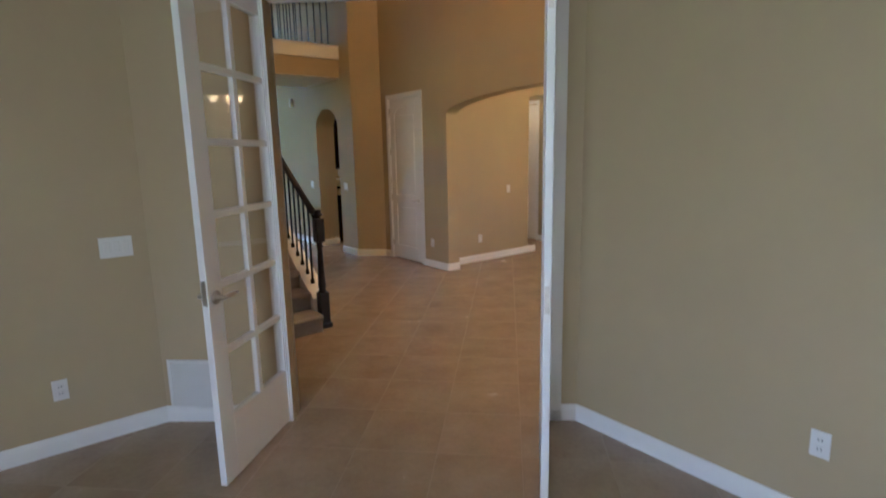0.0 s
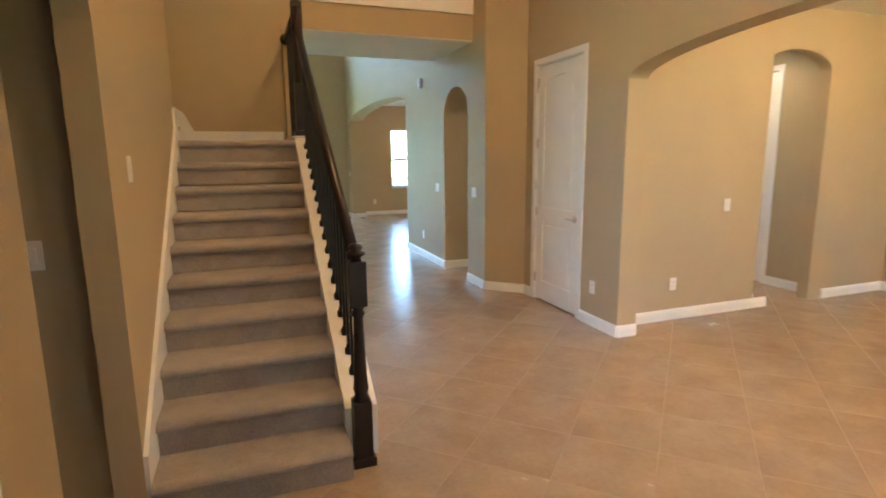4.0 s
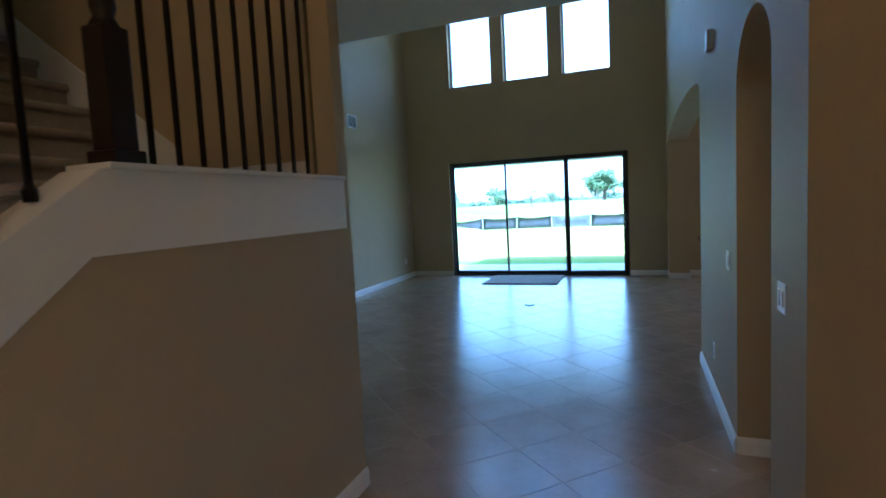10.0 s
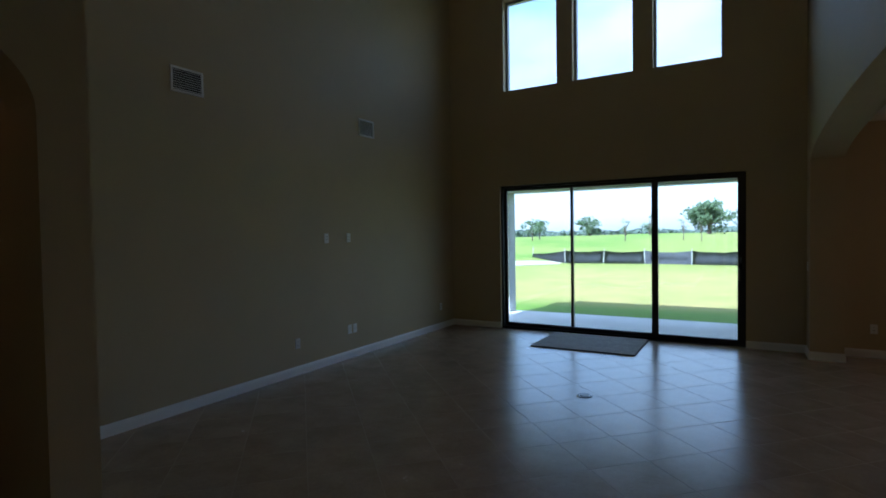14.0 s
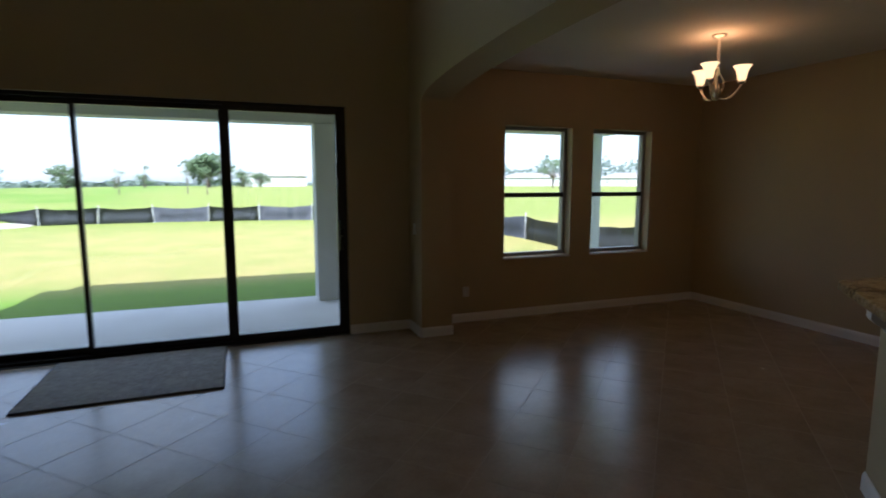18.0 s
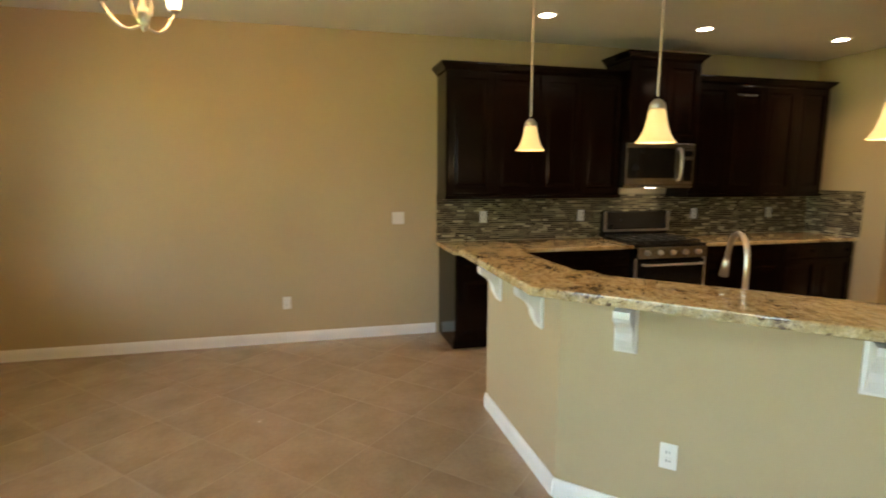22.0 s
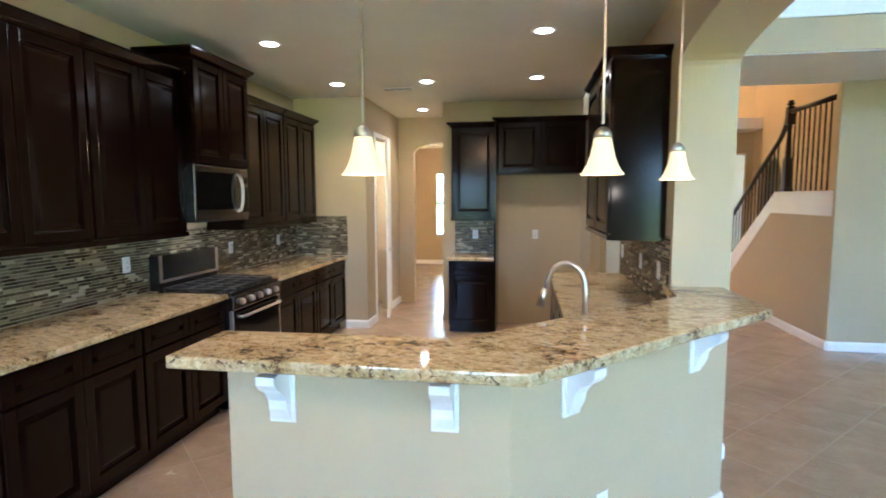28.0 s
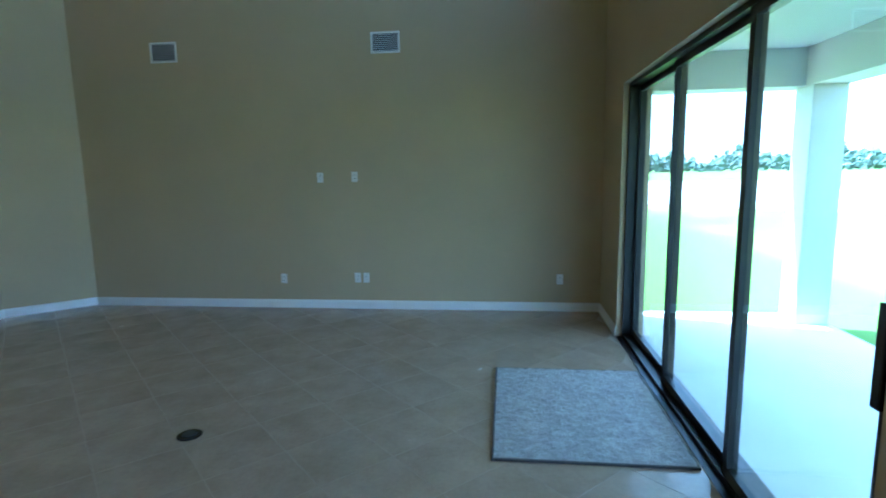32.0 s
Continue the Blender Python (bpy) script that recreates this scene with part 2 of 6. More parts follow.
def fuzzy(name, dark, light, scale, height=0.004):
    m, nt, b = mat(name)
    v = coords(nt)
    n1 = noise_node(nt, 6, 5, 0.65)
    n2 = noise_node(nt, scale, 3, 0.7)
    nt.links.new(v, n1.inputs["Vector"])
    nt.links.new(v, n2.inputs["Vector"])
    c1 = ramp(nt, n2.outputs[0], [(0.3, dark), (0.7, light)])
    c2 = ramp(nt, n1.outputs[0], [(0.3, (0.8, 0.8, 0.8)), (0.7, (1.08, 1.08, 1.08))])
    mix = nt.nodes.new("ShaderNodeMix")
    mix.data_type, mix.blend_type = 'RGBA', 'MULTIPLY'
    mix.inputs[0].default_value = 1.0
    nt.links.new(c1, mix.inputs[6])
    nt.links.new(c2, mix.inputs[7])
    nt.links.new(mix.outputs[2], b.inputs["Base Color"])
    b.inputs["Roughness"].default_value = 0.95
    b.inputs["Sheen Weight"].default_value = 0.2
    bump(nt, b, n2.outputs[0], 0.8, height)
    return m


M_carpet = fuzzy("stair_carpet", (0.27, 0.23, 0.20), (0.47, 0.415, 0.365), 220)
M_rug = fuzzy("rug_pile", (0.25, 0.225, 0.205), (0.45, 0.42, 0.39), 30, 0.012)
# leaf colour lightened to carry the haze over the field
M_leaf = fuzzy("hazed_foliage", (0.05, 0.085, 0.035), (0.11, 0.165, 0.07), 3)
# distance haze put into the woods' colour: paler and bluer
M_woods = fuzzy("far_hazed_foliage", (0.075, 0.105, 0.085), (0.115, 0.155, 0.12), 0.8)
M_bark = fuzzy("bark", (0.07, 0.05, 0.035), (0.17, 0.13, 0.10), 25)
# black fabric raised to blue-grey, with haze glare in the colour
M_silt = varied("silt_fabric_hazed", (0.085, 0.09, 0.105), 0.3, 0.7, 3, 0.3, 40)
M_sand = fuzzy("bare_sand", (0.40, 0.35, 0.27), (0.52, 0.47, 0.38), 10, 0.02)


def glass(name="window_glass", tint=(0.90, 0.975, 0.975)):
    m, nt, b = mat(name)
    out = nt.nodes["Material Output"]
    t = nt.nodes.new("ShaderNodeBsdfTransparent")
    t.inputs[0].default_value = (*tint, 1)
    g = nt.nodes.new("ShaderNodeBsdfGlossy")
    g.inputs["Roughness"].default_value = 0.01
    lw = nt.nodes.new("ShaderNodeLayerWeight")
    lw.inputs[0].default_value = 0.5
    pw = nt.nodes.new("ShaderNodeMath")
    pw.operation = 'POWER'
    pw.inputs[1].default_value = 4.0
    nt.links.new(lw.outputs["Facing"], pw.inputs[0])
    fr = nt.nodes.new("ShaderNodeMapRange")
    fr.inputs[3].default_value, fr.inputs[4].default_value = 0.035, 0.9
    nt.links.new(pw.outputs[0], fr.inputs[0])
    mx = nt.nodes.new("ShaderNodeMixShader")
    nt.links.new(fr.outputs[0], mx.inputs[0])
    nt.links.new(t.outputs[0], mx.inputs[1])
    nt.links.new(g.outputs[0], mx.inputs[2])
    nt.links.new(mx.outputs[0], out.inputs[0])
    return m


M_glass = glass()
M_pane = glass("clear_pane_glass", (0.985, 0.99, 0.985))
# darkened only to cut the daylight that enters the foyer
M_entry = glass("dimmed_entry_glass", (0.42, 0.42, 0.40))


def glow(name, color, strength):
    m, nt, b = mat(name)
    b.inputs["Base Color"].default_value = (*color, 1)
    b.inputs["Emission Color"].default_value = (*color, 1)
    b.inputs["Emission Strength"].default_value = strength
    b.inputs["Roughness"].default_value = 0.4
    return m


M_shade = glow("lit_frosted_glass", (1.0, 0.66, 0.28), 0.6)
M_pendant = glow("lit_pendant_glass", (1.0, 0.64, 0.26), 0.03)
M_can = glow("recessed_lamp_lens", (1.0, 0.86, 0.66), 1.6)

# ---- building helpers ----
ROOTS = {}


def thing(name, label, category, at=(0, 0, 0), group="", kind=""):
    ob = new(name)
    ob.empty_display_size = 0.1
    ob.matrix_basis = Matrix.Translation(at)
    ROOTS[ob.name] = Matrix.Translation(at)
    return tagged(ob, label, category, group, kind)


def mesh_from(bm, name, smooth=False):
    me = bpy.data.meshes.new(name)
    bmesh.ops.recalc_face_normals(bm, faces=bm.faces)
    bm.to_mesh(me)
    bm.free()
    if smooth:
        me.polygons.foreach_set("use_smooth", [True] * len(me.polygons))
    return me


def part(name, bm, material, parent=None, label="", smooth=False):
    me = mesh_from(bm, name, smooth)
    me.materials.append(material)
    ob = new(name, me)
    if parent is not None:
        ob.parent = parent
        if parent.name in ROOTS:
            ob.matrix_parent_inverse = ROOTS[parent.name].inverted()
    return tagged(ob, label)


def structure(name, bm, material, label, category, smooth=False):
    return tagged(part(name, bm, material, None, label, smooth), "", category, "", "structure")


def box(bm, x0, x1, y0, y1, z0, z1, bevel=0.0):
    vs = [bm.verts.new((x, y, z)) for x in (x0, x1) for y in (y0, y1) for z in (z0, z1)]
    fs = []
    for f in ((0, 1, 3, 2), (4, 6, 7, 5), (0, 4, 5, 1), (2, 3, 7, 6), (0, 2, 6, 4), (1, 5, 7, 3)):
        fs.append(bm.faces.new([vs[i] for i in f]))
    if bevel:
        es = {e for f in fs for e in f.edges}
        bmesh.ops.bevel(bm, geom=list(es), offset=bevel, segments=2, affect='EDGES', profile=0.6)
    return bm


def boxed(x0, x1, y0, y1, z0, z1, bevel=0.0):
    return box(bmesh.new(), x0, x1, y0, y1, z0, z1, bevel)


def prism(bm, pts, a, b):
    """A closed prism between two placed copies of one outline: a(p) and b(p) place its points."""
    lo, hi = [bm.verts.new(a(p)) for p in pts], [bm.verts.new(b(p)) for p in pts]
    n = len(pts)
    bm.faces.new(lo[::-1])
    bm.faces.new(hi)
    for i in range(n):
        bm.faces.new([lo[i], lo[(i + 1) % n], hi[(i + 1) % n], hi[i]])
    return bm


def slab(pts, z0, z1, bevel=0.0):
    bm = bmesh.new()
    prism(bm, pts, lambda p: (p[0], p[1], z0), lambda p: (p[0], p[1], z1))
    if bevel:
        bmesh.ops.bevel(bm, geom=list(bm.edges), offset=bevel, segments=3, affect='EDGES', profile=0.6)
    return bm


def lathe(bm, profile, at=(0, 0, 0), n=20):
    rings = []
    for r, z in profile:
        rings.append([bm.verts.new((at[0] + r * math.cos(2 * math.pi * k / n), at[1] + r * math.sin(2 * math.pi * k / n), at[2] + z)) for k in range(n)])
    for a, b in zip(rings, rings[1:]):
        for k in range(n):
            bm.faces.new([a[k], a[(k + 1) % n], b[(k + 1) % n], b[k]])
    for ring in (rings[0], rings[-1]):
        if (ring[0].co - ring[n // 2].co).length > 1e-4:
            bm.faces.new(ring)
    return bm


def tube(bm, path, r, n=10):
    """A round bar along a path; r may be one radius or one a point."""
    pts = [Vector(p) for p in path]
    rs = r if isinstance(r, (list, tuple)) else [r] * len(pts)
    rings = []
    side = None
    for i, p in enumerate(pts):
        d = (pts[min(i + 1, len(pts) - 1)] - pts[max(i - 1, 0)]).normalized()
        if side is None:
            side = d.orthogonal().normalized()
        side = (side - d * side.dot(d)).normalized()
        up = d.cross(side)
        rings.append([bm.verts.new(p + (side * math.cos(2 * math.pi * k / n) + up * math.sin(2 * math.pi * k / n)) * rs[i]) for k in range(n)])
    for a, b in zip(rings, rings[1:]):
        for k in range(n):
            bm.faces.new([a[k], a[(k + 1) % n], b[(k + 1) % n], b[k]])
    bm.faces.new(rings[0][::-1])
    bm.faces.new(rings[-1])
    return bm


def arch_z(u, u0, u1, spring, rise):
    t = (2 * u - u0 - u1) / (u1 - u0)
    return spring + rise * math.sqrt(max(0.0, 1 - t * t))


def wall(name, x0, y0, x1, y1, thick, z0, z1, openings=(), label="tan painted plaster wall", material=None):
    """A wall with its room on the left of the line from p0 to p1, its body to the right. Openings: u0, u1, sill, head, rise of the arch."""
    d = Vector((x1 - x0, y1 - y0, 0))
    length = d.length
    d.normalize()
    n = Vector((d.y, -d.x, 0))
    bm = bmesh.new()
    o = Vector((x0, y0, 0))

    def piece(pts):
        prism(bm, pts, lambda p: o + d * p[0] + Vector((0, 0, p[1])), lambda p: o + d * p[0] + n * thick + Vector((0, 0, p[1])))

    if all(sill <= z0 + 1e-4 for _, _, sill, _, _ in openings):
        # openings that start at the floor leave one outline
        outline = [(0.0, z0)]
        for u0, u1, _, head, rise in sorted(openings):
            m = 28 if rise else 1
            us = [u0 + (u1 - u0) * (0.5 - 0.5 * math.cos(math.pi * k / m)) for k in range(m + 1)]
            outline.append((u0, z0))
            outline += [(u, arch_z(u, u0, u1, head, rise)) for u in us]
            outline.append((u1, z0))
        piece(outline + [(length, z0), (length, z1), (0.0, z1)])
    else:
        # windows cut a grid: faces of the solid cells, reveals where a cell is open
        us = sorted({0.0, length} | {u for o_ in openings for u in o_[:2]})
        zs = sorted({z0, z1} | {z for o_ in openings for z in o_[2:4]})
        known = {}

        def corner(i, k, back):
            if (i, k, back) not in known:
                known[i, k, back] = bm.verts.new(o + d * us[i] + n * (thick * back) + Vector((0, 0, zs[k])))
            return known[i, k, back]

        def solid(i, k):
            if not (0 <= i < len(us) - 1 and 0 <= k < len(zs) - 1):
                return False
            u, z = (us[i] + us[i + 1]) / 2, (zs[k] + zs[k + 1]) / 2
            return not any(o_[0] < u < o_[1] and o_[2] < z < o_[3] for o_ in openings)

        for i in range(len(us) - 1):
            for k in range(len(zs) - 1):
                if not solid(i, k):
                    continue
                loop = ((i, k), (i + 1, k), (i + 1, k + 1), (i, k + 1))
                for back in (0, 1):
                    bm.faces.new([corner(*c, back) for c in loop])
                for (p, q), (di, dk) in zip(zip(loop, loop[1:] + loop[:1]), ((0, -1), (1, 0), (0, 1), (-1, 0))):
                    if not solid(i + di, k + dk):
                        bm.faces.new([corner(*p, 0), corner(*q, 0), corner(*q, 1), corner(*p, 1)])
    return structure(name, bm, material or M_wall, label, "wall")


def skirting(x0, y0, x1, y1, z=0.0, h=0.10):
    """A baseboard with its room on the left of the line."""
    d = Vector((x1 - x0, y1 - y0, 0))
    length = d.length
    d.normalize()
    n = Vector((-d.y, d.x, 0))
    o = Vector((x0, y0, z))
    bm = bmesh.new()
    prof = [(0, 0), (0.016, 0), (0.016, h - 0.03), (0.012, h - 0.012), (0.006, h), (0, h)]
    prism(bm, prof, lambda p: o + n * p[0] + Vector((0, 0, p[1])), lambda p: o + d * length + n * p[0] + Vector((0, 0, p[1])))
    return structure("baseboard", bm, M_trim, "white painted baseboard along the wall", "baseboard")

# ---- plan ----
LOW, HIGH = 2.87, 5.75      # ceiling heights
BS = 2.82                   # soffit of the bridge
UP = 3.262                  # upper floor
GL, GY = -0.775, 16.67      # great room: west wall, glass wall
KX = 8.46                   # kitchen and dining nook: east wall

# ground slab in the colour of the joints, under the tiles
structure("floor", boxed(-3.1, 8.75, -1.6, 16.93, -0.25, -0.0009), M_grout, "grout bed under the floor tiles", "floor")

# great room
wall("wall_great_west", GL, GY, GL, 10.44, 0.14, 0, HIGH)
wall("wall_great_north", 4.70, GY, GL, GY, 0.25, 0, 3.2, [(4.70 - 3.69, 4.70 - 0.13, 0, 2.37, 0)])
wall("wall_great_north_upper", 4.70, GY, GL, GY, 0.25, 3.2, HIGH,
     [(4.70 - b, 4.70 - a, 3.92, 5.40, 0) for a, b in ((0.22, 1.12), (1.37, 2.27), (2.53, 3.43))])
wall("wall_great_chamfer", GL, 10.44, -0.13, 9.77, 0.14, 0, HIGH)
wall("wall_great_south", -0.13, 9.77, 1.02, 9.77, 0.12, 0, BS - 0.002)
wall("wall_alcove_arch", 1.27, 9.77, 1.27, 8.55, 0.25, 0, BS, [(0.195, 1.14, 0, 2.10, 0.34)])
wall("wall_alcove_south", 1.27, 8.55, 2.28, 8.55, 0.05, 0, LOW)
# arcade between great room and kitchen side, with the wide flat arch and the narrow hall arch
wall("wall_arcade", 4.36, 8.10, 4.36, GY, 0.34, 0, HIGH, [(0.50, 1.32, 0, 2.07, 0.31), (3.12, 8.18, 0, 2.41, 0.21)])
wall("wall_hall_chamfer", 4.70, 7.78, 4.36, 8.10, 0.12, 0, HIGH)
# foyer east wall: closet door and dining room arch
wall("wall_foyer_east", 4.70, 1.60, 4.70, 7.78, 0.19, 0, HIGH, [(1.25, 4.57, 0, 2.11, 0.21), (5.16, 5.97, 0, 2.44, 0)])
wall("wall_front", 2.77, 1.60, 4.70, 1.60, 0.25, 0, HIGH, [(0.17, 1.87, 0, 2.48, 0)])
wall("wall_foyer_study", 2.77, 2.44, 2.77, 1.60, 0.12, LOW, HIGH)
# study
DA, DB = Vector((0.76, 4.06, 0)), Vector((2.69, 2.44, 0))
DD = (DB - DA).normalized()
DN = Vector((-DD.y, DD.x, 0))      # towards the foyer
U0 = (Vector((1.42, 3.62, 0)) - DA).dot(DD)
U1 = U0 + 1.56
wall("wall_study_diagonal", 2.69, 2.44, 0.76, 4.06, 0.12, 0, LOW, [((DB - DA).length - U1, (DB - DA).length - U0, 0, 2.47, 0)])
wall("wall_study_diagonal_upper", 2.69, 2.44, 0.76, 4.06, 0.12, LOW, HIGH)
wall("wall_study_north", 0.76, 4.06, -2.4, 4.06, 0.12, 0, LOW)
wall("wall_study_east", 2.69, -1.4, 2.69, 2.44, 0.14, 0, LOW)
# the opening in the west wall is added for the daylight lamp
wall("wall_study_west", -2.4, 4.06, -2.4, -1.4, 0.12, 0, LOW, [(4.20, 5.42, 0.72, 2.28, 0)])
wall("wall_study_south", -2.4, -1.4, 2.69, -1.4, 0.2, 0, LOW)
# stair hall
wall("wall_stair_west", 1.37, 7.20, 1.37, 3.83, 0.12, 0, HIGH, [(2.21, 3.08, 0, 1.98, 0.36)])
wall("wall_side_hall_north", 1.25, 5.07, -1.6, 5.07, 0.12, 0, LOW)
wall("wall_side_hall_west", -1.6, 5.07, -1.6, 4.18, 0.1, 0, LOW)
wall("wall_landing_north", 2.26, 8.45, -1.1, 8.45, 0.05, 0, BS)
wall("wall_upper_flight_south", -1.1, 7.20, 1.25, 7.20, 0.12, 0, HIGH)
wall("wall_upper_west", -1.1, 9.75, -1.1, 7.20, 0.12, 0, HIGH)
wall("wall_passage_end", -3.0, 9.64, -3.0, 8.62, 0.1, 0, LOW)
wall("wall_passage_north", -0.13, 9.64, -3.0, 9.64, 0.12, 0, LOW)
wall("wall_passage_south", -3.0, 8.62, 1.02, 8.62, 0.05, 0, LOW)
wall("wall_upper_hall_north", -0.25, 9.70, -1.22, 9.70, 0.07, LOW, HIGH)
# dining room
wall("wall_dining_north", KX, 6.40, 4.89, 6.40, 0.12, 0, LOW, [(KX - 7.30, KX - 6.42, 0, 2.31, 0.18)])
wall("wall_dining_east", KX, 1.60, KX, 6.40, 0.12, 0, LOW)
wall("wall_dining_south", 4.89, 1.60, KX, 1.60, 0.22, 0, LOW, [(2.22, 2.88, 0.70, 2.27, 0)])
# kitchen
wall("wall_kitchen_south", 4.89, 7.72, 6.66, 7.72, 0.12, 0, LOW)
wall("wall_passage_west", 6.66, 7.60, 6.66, 6.52, 0.12, 0, LOW)
wall("wall_pantry_west", 7.54, 6.52, 7.54, 8.15, 0.12, 0, LOW, [(0.62, 1.33, 0, 2.44, 0)])
wall("wall_pantry_north", 7.54, 8.27, KX, 8.27, 0.12, 0, LOW)
wall("wall_pantry_east", 8.45, 6.52, 8.45, 8.15, 0.1, 0, LOW)
wall("wall_kitchen_east", KX, 8.15, KX, 16.70, 0.2, 0, LOW)
wall("wall_nook_north", KX, 16.70, 4.70, 16.70, 0.23, 0, LOW, [(KX - 7.648, KX - 6.744, 0.70, 2.26, 0), (KX - 6.437, KX - 5.525, 0.70, 2.26, 0)])

# ceilings
structure("ceiling_high", boxed(-1.3, 4.95, 1.3, 16.95, HIGH, HIGH + 0.2), M_ceil, "high textured white ceiling over foyer and great room", "ceiling")
structure("ceiling_kitchen", (lambda b: (box(b, 4.89, 8.72, 6.42, 8.2, LOW, LOW + 0.2), box(b, 4.70, 8.72, 8.2, 16.95, LOW, LOW + 0.2))[0])(bmesh.new()), M_ceil, "white textured ceiling over kitchen and nook", "ceiling")
structure("ceiling_study", boxed(-2.6, 2.77, -1.65, 4.18, LOW, LOW + 0.2), M_ceil, "white textured ceiling of the study", "ceiling")
structure("ceiling_side_hall", boxed(-1.7, 1.25, 4.18, 5.07, LOW, LOW + 0.15), M_ceil, "white ceiling of the side hall", "ceiling")
structure("ceiling_arch_passage", boxed(-3.1, 1.02, 8.62, 9.64, LOW - 0.05, LOW - 0.002), M_ceil, "white ceiling of the passage behind the arch", "ceiling")
# tray ceiling of the dining room
tb = bmesh.new()
for x0, x1, y0, y1 in ((4.89, 8.6, 1.4, 2.3), (4.89, 8.6, 5.7, 6.40), (4.89, 5.6, 2.3, 5.7), (7.75, 8.6, 2.3, 5.7)):
    box(tb, x0, x1, y0, y1, LOW, LOW + 0.3)
box(tb, 5.5, 7.85, 2.2, 5.8, LOW + 0.3, LOW + 0.4)
structure("ceiling_dining", tb, M_ceil, "white tray ceiling of the dining room", "ceiling")

# bridge between the two high rooms
bb = bmesh.new()
box(bb, -1.1, 4.36, 8.45, 9.77, BS, 3.09)
structure("bridge_slab", bb, M_wall, "tan painted edge and soffit of the upper bridge", "bridge")
bb = boxed(1.27, 4.36, 8.46, 9.76, BS - 0.012, BS - 0.002)
structure("bridge_soffit", bb, M_ceil, "white textured soffit under the upper bridge", "ceiling")
for name, y0, y1 in (("bridge_fascia_south", 8.425, 8.50), ("bridge_fascia_north", 9.72, 9.795)):
    bb = boxed(-1.1 if y0 < 9 else -0.13, 4.36, y0, y1, 3.09, UP + 0.01)
    box(bb, -1.1 if y0 < 9 else -0.13, 4.36, y0 - 0.015, y1 + 0.015, UP + 0.01, UP + 0.035, 0.006)
    structure(name, bb, M_trim, "white painted fascia board of the upper bridge", "fascia")
structure("bridge_floor", boxed(-1.1, 4.36, 8.50, 9.72, 3.09, UP), M_carpet, "carpeted floor of the upper bridge", "floor")

# baseboards
for seg in ((GL, GY, GL, 10.44), (GL, 10.44, -0.13, 9.77), (-0.13, 9.77, 1.27, 9.77), (1.27, 9.77, 1.27, 9.575), (1.27, 8.63, 1.27, 8.55),
            (1.27, 8.55, 2.40, 8.55), (2.40, 8.55, 2.40, 5.25), (0.13, GY, GL, GY), (4.36, GY, 3.69, GY),
            (4.36, 9.42, 4.36, 11.22), (4.36, 8.10, 4.36, 8.60), (4.70, 7.78, 4.36, 8.10), (4.70, 7.625, 4.70, 7.78), (4.70, 6.17, 4.70, 6.705),
            (4.89, 6.17, 4.70, 6.17), (4.36, 16.28, 4.36, GY), (4.70, 16.28, 4.36, 16.28), (4.70, 16.70, 4.70, 16.28), (KX, 16.70, 4.70, 16.70), (KX, 12.78, KX, 16.70),
            (0.76, 4.06, -2.4, 4.06), (2.69, -1.4, 2.69, 2.44), (1.25, 5.07, -1.6, 5.07), (6.69, 6.40, 4.89, 6.40), (KX, 6.40, 7.49, 6.40), (KX, 1.6, KX, 6.40),
            (4.70, 1.60, 4.70, 2.84), (2.77, 2.5, 2.77, 1.60), (7.54, 7.9, 7.54, 8.27), (7.54, 6.52, 7.54, 7.09), (7.54, 8.27, 7.83, 8.27), (6.66, 7.72, 6.66, 6.52),
            (4.89, 1.6, KX, 1.6), (4.36, 11.22, 4.57, 11.22), (1.27, 9.575, 1.02, 9.575), (4.70, 9.42, 4.36, 9.42), (1.37, 4.12, 1.37, 3.95), (-3.0, 8.62, 1.02, 8.62)):
    skirting(*seg)
du = lambda u, off: DA + DD * u + DN * off
p, q = DB, du(U1, 0)
skirting(p.x, p.y, q.x, q.y)
p, q = du(U0, 0), DA
skirting(p.x, p.y, q.x, q.y)

# added out of view to keep direct sun out of foyer and dining room
structure("front_sun_block", boxed(2.4, 8.6, -3.0, 1.34, 2.72, 3.15), M_stucco, "unseen stucco slab added to keep sun off the front openings", "porch roof")

# ---- slider and windows ----
def rect_frame(x0, x1, z0, z1, y0, y1, w, wt=None, wb=None, wr=None):
    bm = bmesh.new()
    wt, wb, wr = wt or w, wb or w, wr or w
    box(bm, x0, x0 + w, y0, y1, z0, z1)
    box(bm, x1 - wr, x1, y0, y1, z0, z1)
    box(bm, x0 + w, x1 - wr, y0, y1, z1 - wt, z1)
    box(bm, x0 + w, x1 - wr, y0, y1, z0, z0 + wb)
    return bm


def pane(parent, x0, x1, y, z0, z1, name="pane"):
    ob = part(name, boxed(x0, x1, y - 0.003, y + 0.003, z0, z1), M_glass, parent)
    ob.visible_shadow = False
    return ob


slider = thing("sliding_glass_door", "dark bronze three-panel sliding glass door to the patio", "sliding door", (1.91, GY + 0.12, 0), kind="structure")
part("door_frame", rect_frame(0.13, 3.69, 0.0, 2.37, GY + 0.05, GY + 0.2, 0.03, 0.034, 0.03), M_frame, slider)
